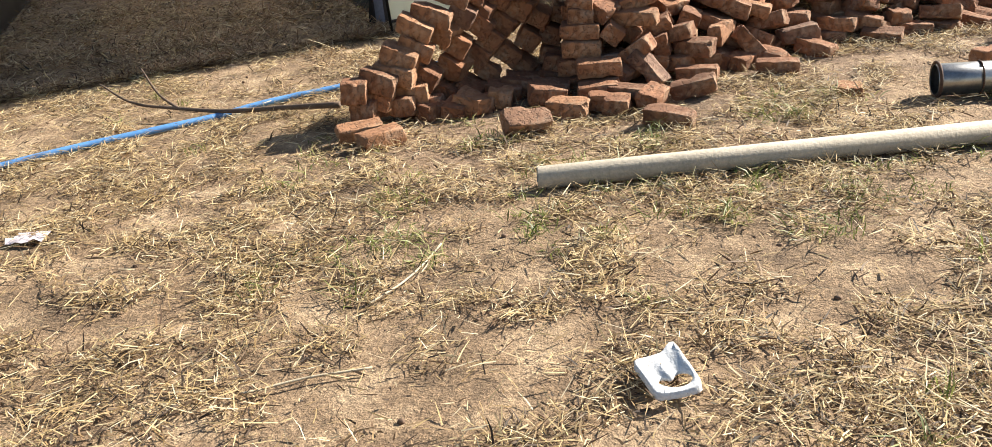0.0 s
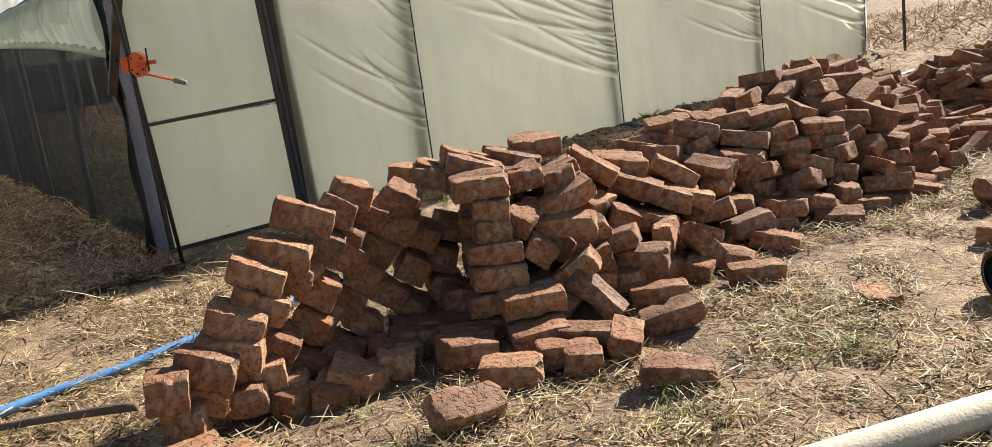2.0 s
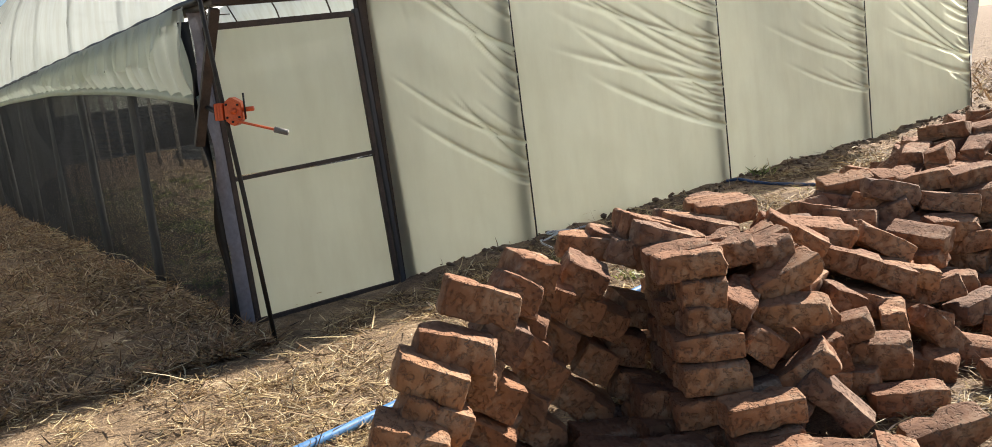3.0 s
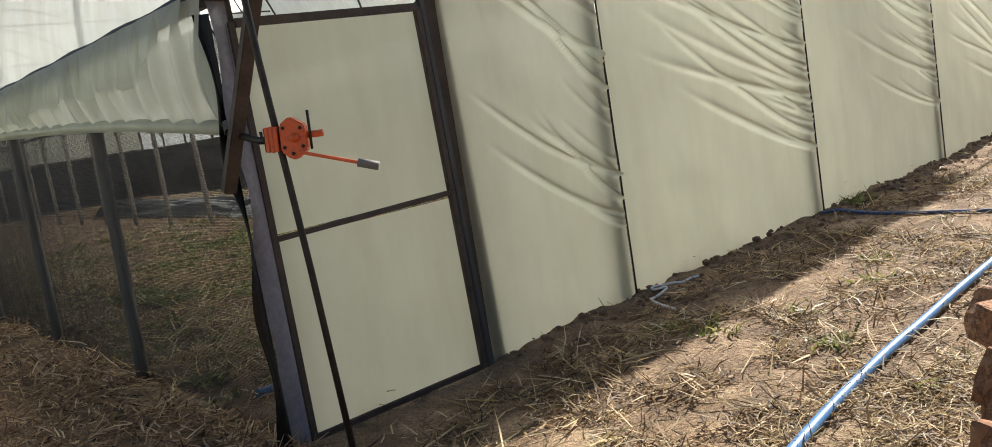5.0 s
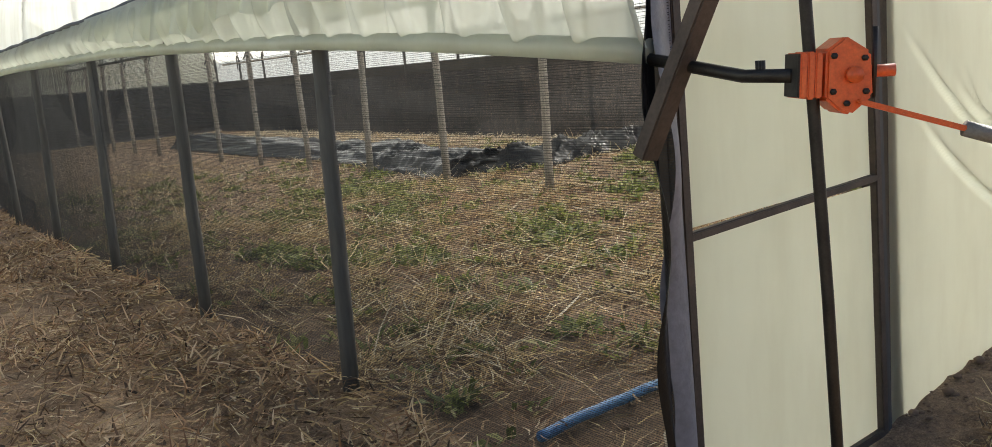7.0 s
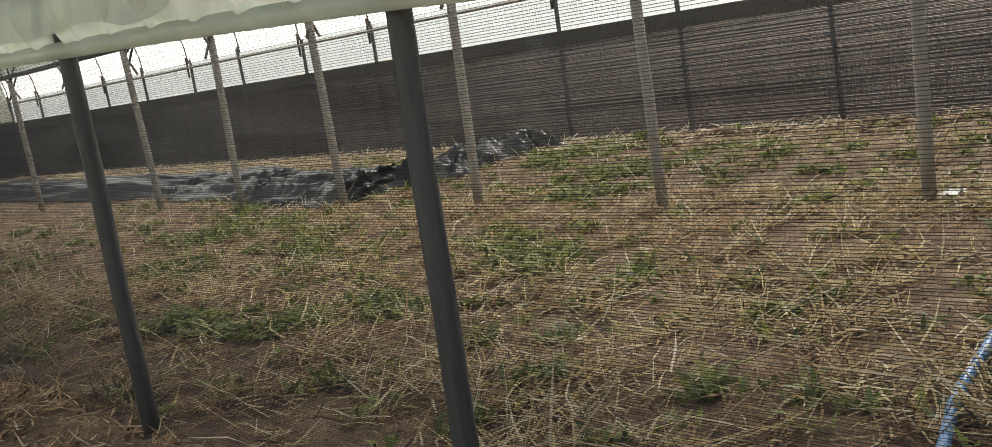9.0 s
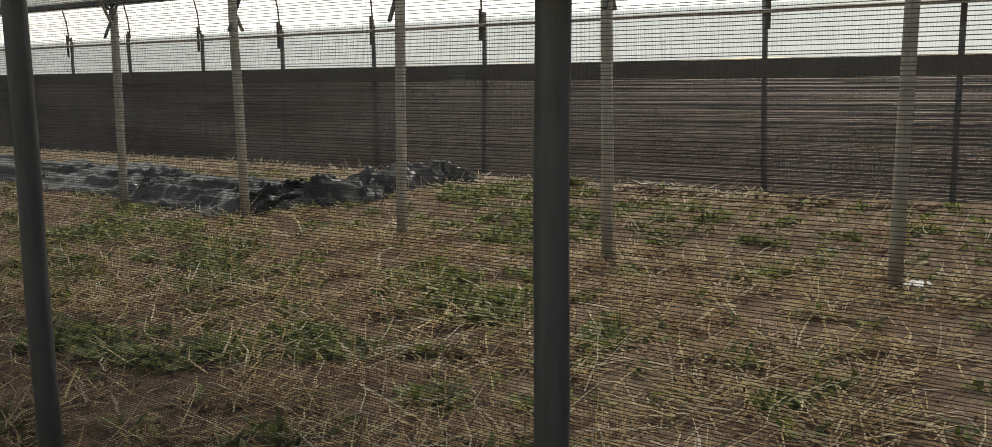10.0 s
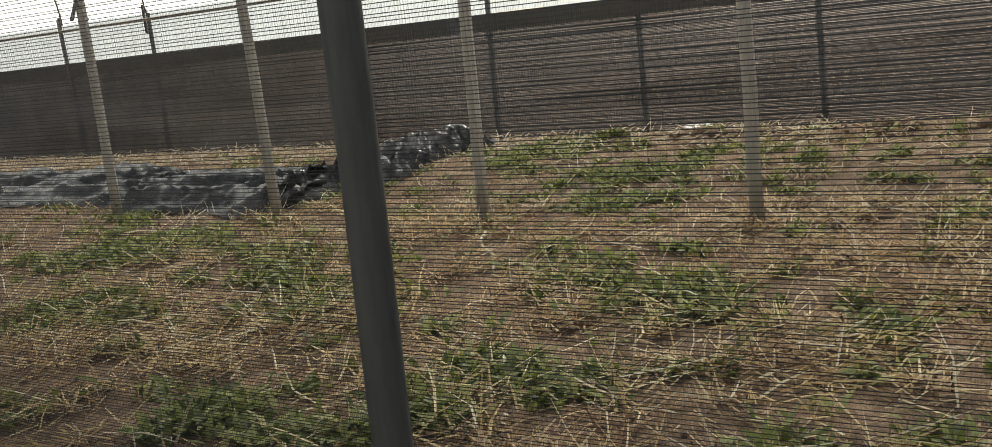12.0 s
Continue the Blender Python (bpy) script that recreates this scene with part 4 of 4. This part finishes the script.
def hollow_pipe(name, a, b, outer, wall, mat, label, category, inner_mat=None):
    thing = empty(name, Vector(a) - Vector((0, 0, outer)), label, category)
    a, b = Vector(a), Vector(b)
    way = (b - a).normalized()
    side = way.cross(Vector((0, 0, 1))).normalized()
    up = side.cross(way)
    rings = ((a + way * 0.004, outer - 0.004), (a, outer - 0.006), (a, outer - wall), (a + way * 0.03, outer - wall), (b - way * 0.03, outer - wall), (b, outer - wall), (b, outer), (a + way * 0.02, outer), (a + way * 0.004, outer - 0.001))
    n = 28
    verts = [p + (side * math.cos(2 * math.pi * k / n) + up * math.sin(2 * math.pi * k / n)) * r for p, r in rings for k in range(n)]
    faces = [(i * n + k, i * n + (k + 1) % n, (i + 1) * n + (k + 1) % n, (i + 1) * n + k) for i in range(len(rings) - 1) for k in range(n)]
    faces_mesh("barrel", verts, faces, mat, thing)
    if inner_mat:
        for at in (0.02, 0.5, 0.98):
            p = a.lerp(b, at)
            ring = [p + (side * math.cos(2 * math.pi * k / n) + up * math.sin(2 * math.pi * k / n)) * (outer + (0.009 if at < 0.1 else 0.003)) for k in range(n + 1)]
            tube("rim", ring, 0.009 if at < 0.1 else 0.005, inner_mat, thing, "rusted rim", 6, False)
        disc = bmesh.new()
        bmesh.ops.create_circle(disc, cap_ends=True, segments=n, radius=outer - wall)
        bmesh.ops.transform(disc, matrix=Matrix.Translation(a.lerp(b, 0.9)) @ way.to_track_quat("Z", "Y").to_matrix().to_4x4(), verts=disc.verts)
        part("base_plate", disc, inner_mat, thing)
    return thing


hollow_pipe("cement_pipe", (0.76, 6.01, 0.062), (4.9, 6.31, 0.07), 0.056, 0.010, CEMENT, "long pale grey cement pipe lying on straw", "pipe")
hollow_pipe("tin_can", (3.0, 7.03, 0.1), (3.46, 6.985, 0.1), 0.09, 0.004, TIN, "dull metal can lying on its side in straw", "can", RUST)

branch = empty("branch", (-1.5, 8.05, 0.03), "dry forked branch across the blue pipe", "branch")
tube("stem", bezier(((-0.52, 7.66, 0.08), (-0.9, 7.78, 0.06), (-1.35, 7.86, 0.05), (-1.75, 7.98, 0.07), (-2.1, 8.12, 0.10), (-2.42, 8.36, 0.20)), 8), [0.022 - 0.0004 * k for k in range(41)], BARK, branch, sides=8)
tube("side_shoot", bezier(((-1.72, 7.97, 0.07), (-1.9, 8.12, 0.15), (-2.06, 8.3, 0.30)), 8), [0.011 - 0.0003 * k for k in range(17)], BARK, branch, sides=8)
twig = tube("branch", long_line(((2.28, 16.55), (2.42, 16.56), (2.58, 16.50), (2.66, 16.32)), 0.03, 8), [0.022 - 0.0005 * k for k in range(25)], BARK, sides=8)
tagged(twig, "short dark bent stick on weedy soil", "stick")
for pts in (((0.12, 4.9), (0.25, 5.1), (0.35, 5.38)), ((-0.2, 4.3), (0.0, 4.38), (0.21, 4.42))):
    tw = tube("twig", long_line(pts, 0.02, 8), 0.0045, STALK, sides=6)
    tagged(tw, "thin dry twig lying on straw", "twig", "loose twigs")


stick = tube("stick", long_line(((1.11, 18.77), (0.85, 18.5), (0.65, 18.1), (0.41, 17.82)), 0.03, 8), [0.016 - 0.0003 * k for k in range(25)], STALK, sides=6)
tagged(stick, "pale dry stalk leaning by an inner pole", "stick")


def litter_tray():
    """A white plastic tray, bent, with a ragged oval hole."""
    thing = empty("plastic_tray", (1.138, 4.225, ground_z(1.138, 4.225)), "broken white plastic tray with an oval hole", "litter")
    bm = bmesh.new()
    n = 48
    rings = [[] for _ in range(5)]
    for k in range(n):
        a = 2 * math.pi * k / n
        c, q = math.cos(a), math.sin(a)
        r = 1 / (abs(c) ** 9 + abs(q) ** 9) ** (1 / 9)
        x, y = 0.074 * r * c, 0.098 * r * q
        tab = 0.02 * smooth(0.02, 0.06, x) * smooth(0.05, 0.09, y)
        warp = 0.006 * math.sin(2 * a + 1)
        dent = 0.024 * math.exp(-((a - 1.75) / 0.35) ** 2)          # the hole's two lobes
        hx, hy = 0.008 + 0.054 * c, -0.044 + (0.036 - dent) * q
        for ring, place_ in zip(rings, ((x * 1.03, y * 1.03, 0.012 + warp), (x, y + tab, 0.034 + warp + tab * 0.6), (x * 0.95, y * 0.95, 0.036 + warp), (hx, hy, 0.033 + 0.6 * warp), (hx * 0.97 + 0.0004, hy * 0.95 - 0.0015, 0.022 + 0.6 * warp))):
            ring.append(bm.verts.new(place_))
    for low, high in zip(rings, rings[1:]):
        for k in range(n):
            bm.faces.new((low[k], low[(k + 1) % n], high[(k + 1) % n], high[k]))
    bmesh.ops.transform(bm, matrix=pose(1.138, 4.225, ground_z(1.138, 4.225) + 0.028, 4, -3, 15), verts=bm.verts)
    part("tray", bm, WHITE, thing, "", True)


litter_tray()


def scrap(name, x, y, size, mat, label, category, lift=0.012):
    seed = x * 3.7
    ob = sheet(name, 7, 6, lambda a, b: Vector((x + (a - 0.5) * size + 0.12 * size * noise.noise((a * 2, b * 2, seed)), y + (b - 0.5) * size * 0.7 + 0.12 * size * noise.noise((a * 2, b * 2, seed + 4)), ground_z(x, y) + lift + 0.25 * size * abs(noise.noise((a * 3, b * 3, seed + 8))))), mat)
    tagged(ob, label, category)


scrap("paper_scrap", -1.67, 5.80, 0.17, PAPER, "crumpled pale paper scrap on straw", "litter", 0.018)
scrap("plastic_scrap", 3.31, 15.02, 0.20, WHITE, "white plastic scrap beside an inner pole", "litter", 0.03)
scrap("plastic_scrap", 6.35, 20.9, 0.35, WHITE, "white plastic scrap near the far net", "litter", 0.03)


# ---- straw, litter and weeds ----
def blades(name, spots, length, width, flat, mat, label, category, lift=0.004, curve=0.25, seed=1, bend_up=False, rise=0.0):
    """Many thin stalks: one strip of three cross-sections each."""
    g = np.random.default_rng(seed)
    n = len(spots)
    p = np.asarray(spots, dtype=np.float64)
    yaw = g.uniform(0, 2 * np.pi, n)
    ln = length[0] + (length[1] - length[0]) * g.random(n) ** 2
    wd = g.uniform(width[0], width[1], n)
    tilt = np.abs(g.normal(0, flat[1], n)) + flat[0]
    d = np.stack([np.cos(yaw) * np.cos(tilt), np.sin(yaw) * np.cos(tilt), np.sin(tilt)], 1)
    side = np.stack([-np.sin(yaw), np.cos(yaw), g.normal(0, 0.5, n)], 1)
    side /= np.linalg.norm(side, axis=1)[:, None]
    off = side * (g.normal(0, curve, n) * ln * 0.5)[:, None]
    off[:, 2] = (np.abs(off[:, 2]) if not bend_up else -np.abs(off[:, 2]))
    base = p + np.array([0, 0, lift])
    base[:, 2] += rise * g.random(n) ** 2
    mid = base + d * (ln * 0.5)[:, None] + off * 0.5
    tip = base + d * ln[:, None]
    if bend_up:
        tip = base + d * ln[:, None] * 0.85 + np.stack([np.cos(yaw), np.sin(yaw), -0.5 * np.ones(n)], 1) * (ln * 0.25)[:, None]
    w = side * wd[:, None] * 0.5
    verts = np.stack([base - w, base + w, mid + w * (1.5 if bend_up else 1), mid - w * (1.5 if bend_up else 1), tip + w * 0.3, tip - w * 0.3], 1).reshape(-1, 3)
    k = np.arange(n)[:, None] * 6
    faces = np.concatenate([k + np.array([[0, 1, 2, 3]]), k + np.array([[3, 2, 4, 5]])], 0)
    ob = faces_mesh(name, verts, faces, mat)
    return tagged(ob, label, category, kind="stuff")


def scatter(n, x0, x1, y0, y1, keep, seed):
    """Random places on the ground; keep(x, y) is the chance that one stays."""
    r = random.Random(seed)
    out = []
    for _ in range(n):
        x, y = r.uniform(x0, x1), r.uniform(y0, y1)
        if r.random() < keep(x, y):
            out.append((x, y, ground_z(x, y) + r.uniform(0, 0.012)))
    return out


def scatter_bay(n, s0, s1, w0, w1, keep, seed, near=1.7):
    """Random places between two lines of the plan, thicker near the front."""
    r = random.Random(seed)
    out = []
    for _ in range(n):
        p = spot(r.uniform(s0, s1), w0 + (w1 - w0) * r.random() ** near)
        if r.random() < keep(p.x, p.y):
            out.append((p.x, p.y, ground_z(p.x, p.y) + r.uniform(0, 0.012)))
    return out


def open_yard(x, y):
    s, w = plan(x, y)
    if w > -0.30 or s < -14:
        return 0.0
    patch = 0.38 + 1.0 * noise.noise((x * 1.1, y * 1.1, 21)) + 1.2 * noise.noise((x * 3.6, y * 3.6, 22))
    bare = 0.6 if (w > -2.2 and s < 0.5) else 1.0
    return max(0.05, min(1.0, patch)) * bare


def alley_floor(x, y):
    s, w = plan(x, y)
    return 0.0 if w < -0.6 or not -3.9 < s < -0.01 else max(0.15, 0.55 + 0.8 * noise.noise((x, y, 23)))


def indoors(x, y):
    s, w = plan(x, y)
    return 0.0 if w < 0.1 or not 0.0 < s < 10.0 else max(0.03, 0.18 + 0.9 * noise.noise((x * 0.8, y * 0.8, 24)) + 1.3 * noise.noise((x * 2.9, y * 2.9, 25)))


WEED_SPOTS = ((-0.9, 21.4, 0.7), (-0.4, 18.6, 0.5), (-1.77, 17.04, 0.4), (-0.72, 16.5, 0.35), (-1.45, 16.33, 0.35), (0.66, 16.92, 0.4), (-0.56, 14.96, 0.25), (-0.66, 14.26, 0.25), (4.35, 21.67, 0.8), (3.51, 19.36, 0.7), (-0.16, 21.5, 0.6), (-1.66, 19.5, 0.6), (0.89, 17.6, 0.4), (0.72, 16.39, 0.3), (-0.64, 16.0, 0.3), (-0.2, 20.0, 0.4), (2.4, 18.6, 0.35), (4.6, 19.5, 0.4))
RUSSET_SPOTS = ((0.4, 19.54, 0.55), (1.43, 18.5, 0.6), (-0.39, 16.9, 0.3), (0.1, 16.89, 0.4), (-1.15, 18.68, 0.5), (1.7, 16.25, 0.6), (1.2, 15.0, 0.5), (-1.3, 15.3, 0.3))


def weed_patch(x, y):
    s, w = plan(x, y)
    if not (0.05 < s < 9.6 and 0.8 < w < 15):
        return 0.0
    v = -0.26 + 0.35 * noise.noise((x * 0.75 + 3, y * 0.75, 31)) + 0.75 * noise.noise((x * 3.1, y * 3.1, 32))
    v += 0.62 * max(math.exp(-((x - cx) ** 2 + (y - cy) ** 2) / r ** 2) for cx, cy, r in WEED_SPOTS)
    return 0.012 + smooth(0.02, 0.3, v)


def russet_patch(x, y):
    s, w = plan(x, y)
    if not (0.05 < s < 9.6 and 0.3 < w < 15):
        return 0.0
    v = -0.12 + 0.7 * noise.noise((x * 1.7 + 9, y * 1.7, 35)) + 0.5 * max(math.exp(-((x - cx) ** 2 + (y - cy) ** 2) / r ** 2) for cx, cy, r in RUSSET_SPOTS)
    return 0.05 + smooth(0.0, 0.35, v)


blades("straw", scatter(290000, -3.6, 4.6, 2.5, 9.8, open_yard, 51), (0.02, 0.12), (0.0015, 0.005), (0.0, 0.22), STRAW, "dry yellow straw strewn over the yard", "straw", seed=1, rise=0.04, curve=0.12)
blades("straw", scatter(60000, -3.6, 4.6, 2.5, 9.8, open_yard, 52), (0.03, 0.13), (0.003, 0.008), (0.0, 0.25), LITTER, "short brown straw and chaff", "straw", seed=2, rise=0.015)
blades("straw", scatter(45000, -9, 13.0, 4.0, 16.0, lambda x, y: 0.0 if x < 4.6 and x > -3.6 and y < 9.8 else open_yard(x, y), 53), (0.08, 0.30), (0.005, 0.010), (0.0, 0.20), STRAW, "dry straw by the greenhouse front", "straw", seed=3, rise=0.02)
blades("straw", scatter(95000, -1.5, 7.5, 8.4, 14.0, open_yard, 57), (0.03, 0.17), (0.004, 0.009), (0.0, 0.32), LITTER, "brown straw and chaff before the greenhouse", "straw", seed=11, rise=0.02)
blades("straw", scatter(24000, -1.5, 7.5, 8.4, 14.0, open_yard, 69), (0.04, 0.20), (0.003, 0.007), (0.0, 0.25), STRAW, "pale straw before the greenhouse", "straw", seed=14, rise=0.03)
blades("straw", scatter_bay(72000, -3.85, -0.02, -0.6, 30, alley_floor, 54, 2.0), (0.04, 0.20), (0.005, 0.012), (0.0, 0.30), LITTER, "brown straw litter in the shaded alley", "straw", seed=4, rise=0.03)
blades("straw", scatter_bay(34000, -3.85, -0.02, -0.6, 26, alley_floor, 80, 1.5), (0.03, 0.16), (0.004, 0.010), (0.0, 0.25), STRAW, "pale straw scattered along the alley", "straw", seed=23, rise=0.03)
blades("straw", scatter_bay(75000, 0, 6, 0.1, 9, indoors, 55, 1.1) + scatter_bay(30000, 0, 10, 0.1, 18, indoors, 58, 1.0), (0.05, 0.24), (0.005, 0.013), (0.0, 0.2), LITTER, "brown plant litter on greenhouse soil", "straw", seed=5, rise=0.015)
blades("straw", scatter_bay(50000, 0, 6, 0.1, 9, indoors, 56, 1.1) + scatter_bay(25000, 0, 10, 0.1, 18, indoors, 59, 1.0), (0.06, 0.36), (0.005, 0.012), (0.0, 0.28), STRAW, "pale dry stalks on greenhouse soil", "straw", seed=6, rise=0.05)
blades("straw", scatter_bay(7000, 8.7, 10.25, 4.0, 27, lambda x, y: 0.8, 68, 1.0), (0.08, 0.35), (0.008, 0.02), (0.0, 0.25), PALE, "pale straw strip along the far net", "straw", seed=12, rise=0.05)

# dark blades put the shade between straws into colour
blades("straw", scatter(150000, -3.6, 7.0, 2.5, 13.0, open_yard, 72), (0.02, 0.10), (0.003, 0.009), (0.0, 0.3), DEBRIS_GAPS, "dark litter that stands in for shaded gaps among the straw", "straw", seed=16, rise=0.02)
blades("dead_weeds", scatter_bay(90000, 0.05, 8.0, 0.3, 13, russet_patch, 77, 1.2), (0.04, 0.20), (0.005, 0.012), (0.0, 0.35), RUSSET, "matted russet dead weeds on greenhouse soil", "dead weeds", seed=20, rise=0.05, curve=0.4)
blades("dead_weeds", scatter_bay(60000, -3.8, -0.02, -0.6, 16, lambda x, y: alley_floor(x, y) * smooth(-0.25, 0.3, noise.noise((x * 2.2, y * 2.2, 36)) + 0.5 * math.exp(-((plan(x, y)[0] + 0.7) / 0.9) ** 2) - 0.15), 78, 1.6), (0.04, 0.18), (0.004, 0.011), (0.0, 0.4), RUSSET, "matted russet straw along the alley", "dead weeds", seed=21, rise=0.05, curve=0.4)
blades("dead_weeds", scatter_bay(45000, -3.8, -0.02, -0.6, 16, lambda x, y: 0.4 * alley_floor(x, y), 79, 1.6), (0.02, 0.10), (0.006, 0.016), (0.0, 0.4), DEBRIS_GAPS, "dark rotted leaves in the alley", "dead weeds", seed=22, rise=0.03)
blades("straw", scatter_bay(14000, 0.1, 9.4, 0.3, 15, indoors, 73, 1.1), (0.12, 0.45), (0.005, 0.012), (0.0, 0.38), PALE, "long bleached stalks on greenhouse soil", "straw", seed=17, rise=0.06, curve=0.35)
blades("straw", scatter_bay(20000, 0.1, 7.0, 0.2, 10, indoors, 74, 1.1), (0.03, 0.13), (0.006, 0.014), (0.0, 0.35), DEBRIS_GAPS, "dark rotted leaves on greenhouse soil", "straw", seed=18, rise=0.02)


def tufts(centres, per, reach, seed):
    r = random.Random(seed)
    out = []
    for x, y, z in centres:
        for _ in range(per):
            a, d = r.uniform(0, 6.283), reach * r.random() ** 0.7
            px, py = x + d * math.cos(a), y + d * math.sin(a)
            out.append((px, py, z))
    return out


blades("weeds", tufts(scatter_bay(42000, 0.05, 9.6, 0.5, 15, weed_patch, 61, 1.2), 10, 0.09, 62), (0.05, 0.16), (0.012, 0.030), (0.45, 0.45), WEED, "low green weeds in patches on soil", "weeds", seed=7, bend_up=True)
blades("grass", tufts(scatter(600, -4.5, 6, 2.6, 11.5, lambda x, y: open_yard(x, y) * smooth(0.1, 0.5, noise.noise((x * 1.3, y * 1.3, 33)) + 0.25), 63), 16, 0.07, 64), (0.05, 0.15), (0.002, 0.005), (0.5, 0.4), WEED, "sparse green grass tufts among straw", "grass", seed=8, bend_up=True)
blades("grass", tufts(scatter(420, -0.6, 3.4, 5.2, 7.3, lambda x, y: smooth(-0.1, 0.35, noise.noise((x * 1.6, y * 1.6, 41))), 75), 18, 0.08, 76), (0.04, 0.12), (0.002, 0.005), (0.45, 0.4), WEED, "low green grass creeping round the brick pile", "grass", seed=19, bend_up=True)
blades("weeds", tufts([tuple(spot(5.35, -0.16, ground_z(*spot(5.35, -0.16)[:2]))), tuple(spot(3.2, -1.3, 0)), tuple(spot(4.4, -1.7, 0)), tuple(spot(6.3, -0.9, 0.03)), tuple(spot(2.1, -0.9, 0)), tuple(spot(7.4, -1.4, 0.05)), tuple(spot(2.0, -0.65, 0)), tuple(spot(2.5, -1.2, 0)), tuple(spot(3.7, -1.1, 0.01)), tuple(spot(4.9, -1.1, 0.02)), tuple(spot(5.6, -1.5, 0.03)), tuple(spot(2.1, -1.6, 0))], 80, 0.13, 71), (0.05, 0.16), (0.005, 0.013), (0.5, 0.5), WEED, "small green weeds by the front wall", "weeds", seed=13, bend_up=True)
blades("dry_grass", tufts(scatter(420, -4.5, 7, 2.6, 12, open_yard, 65), 16, 0.08, 66), (0.03, 0.13), (0.002, 0.004), (0.35, 0.45), STRAW, "tufts of dry standing grass", "grass", seed=9, bend_up=True)
blades("straw", scatter(9000, 8, 22, 12, 26, lambda x, y: 1.0 if plan(x, y)[0] > 10.5 else 0.0, 70), (0.12, 0.4), (0.015, 0.03), (0.1, 0.4), LITTER, "dry brown weeds past the wall end", "straw", seed=15)
blades("dry_grass", scatter(34000, -40, 14, 30, 66, lambda x, y: 1.0 if plan(x, y)[1] > 31.8 or plan(x, y)[1] > 27.5 and plan(x, y)[0] < -3.6 else 0.0, 67), (0.2, 0.5), (0.015, 0.045), (0.6, 0.4), LITTER, "dry brown grassland beyond the greenhouses", "grass", seed=10)


def clods():
    """Lumps of dark earth along the wall foot and the net."""
    r = random.Random(8)
    base = bmesh.new()
    bmesh.ops.create_icosphere(base, subdivisions=1, radius=1)
    unit = np.array([v.co[:] for v in base.verts])
    tri = np.array([[v.index for v in f.verts] for f in base.faces])
    base.free()
    verts, faces = [], []
    places = [(spot(r.uniform(1.3, 10), -abs(r.gauss(0.1, 0.18)) - 0.03), 0.008, 0.034) for _ in range(900)]
    places += [(spot(r.gauss(-0.15, 0.22), r.uniform(0.2, 14)), 0.006, 0.022) for _ in range(900)]
    places += [(spot(r.uniform(-3.4, -0.3), r.uniform(-0.3, 12)), 0.006, 0.026) for _ in range(1100)]
    places += [(spot(r.uniform(0.3, 9.5), r.uniform(0.3, 14)), 0.008, 0.03) for _ in range(1200)]
    places += [(Vector((r.uniform(-3, 5), r.uniform(3, 11), 0)), 0.006, 0.02) for _ in range(700)]
    places += [(spot(9.3 + r.gauss(0, 0.2), r.uniform(2, 8)), 0.03, 0.11) for _ in range(160)]
    for p, a, b in places:
        size = a + (b - a) * r.random() ** 2.5
        wob = 1 + 0.35 * np.array([noise.noise((u[0] * 1.4 + p.x * 7, u[1] * 1.4 + p.y * 7, u[2] * 1.4)) for u in unit])
        v = unit * wob[:, None] * size * np.array([1, r.uniform(0.7, 1), r.uniform(0.5, 0.8)])
        faces.append(tri + len(verts) * len(unit))
        verts.append(v + np.array([p.x, p.y, ground_z(p.x, p.y) + size * 0.15]))
    ob = faces_mesh("soil_clods", np.concatenate(verts), np.concatenate(faces), CLOD)
    tagged(ob, "small dark clods of broken earth", "soil", kind="stuff")


CLOD = simple("clod_soil", (0.10, 0.062, 0.04), (0.24, 0.155, 0.10), 6, 0.95, 0, 0.6, 0.01)
clods()


# ---- trees far off ----
def tree(x, y, height, seed):
    r = random.Random(seed)
    thing = empty("tree", (x, y, 0), "dark green bushy tree at the field edge", "tree", "trees at the field edge")
    top = Vector((x + r.uniform(-0.4, 0.4), y, height * 0.6))
    tube("trunk", bezier(((x, y, -0.1), (x + 0.1, y, height * 0.25), top), 5), [0.2 * height / 6 * (1 - 0.06 * k) for k in range(11)], BARK, thing, sides=8)
    centres = []
    for k in range(34):
        a, f = r.uniform(0, 6.283), r.uniform(0.25, 0.85)
        c = Vector((x + math.cos(a) * height * 0.42 * r.random() ** 0.5, y + math.sin(a) * height * 0.36 * r.random() ** 0.5, height * (0.05 + 0.85 * f)))
        centres.append((c, height * r.uniform(0.10, 0.18)))
        if k < 7:
            tube("limb", bezier((Vector((x, y, height * 0.3)), (Vector((x, y, height * 0.45)) + c) / 2, c), 4), [0.06 - 0.005 * j for j in range(9)], BARK, thing, sides=6)
    spots_ = []
    for c, rad in centres:
        for _ in range(230):
            d = Vector((r.gauss(0, 1), r.gauss(0, 1), r.gauss(0, 0.8))).normalized() * rad * (0.55 + 0.6 * r.random())
            spots_.append(tuple(c + d))
    crown = blades("crown", spots_, (0.18, 0.5), (0.10, 0.26), (0.0, 0.6), LEAVES, "", "", seed=seed, curve=0.4)
    crown.parent = thing
    crown.matrix_parent_inverse = thing.matrix_world.inverted()


k = 0
for dist, off, h in ((58, -7, 8), (62, -2.5, 9.5), (66, 2, 8), (60, -12, 9), (56, -17, 8), (68, 7, 9), (63, -22, 10), (58, -27, 8.5), (72, 13, 8), (61, -9.5, 7), (64, -5, 8), (58, -14.5, 7)):
    p = spot(-2.5 + off, dist)
    tree(p.x, p.y, h, 70 + k)
    k += 1
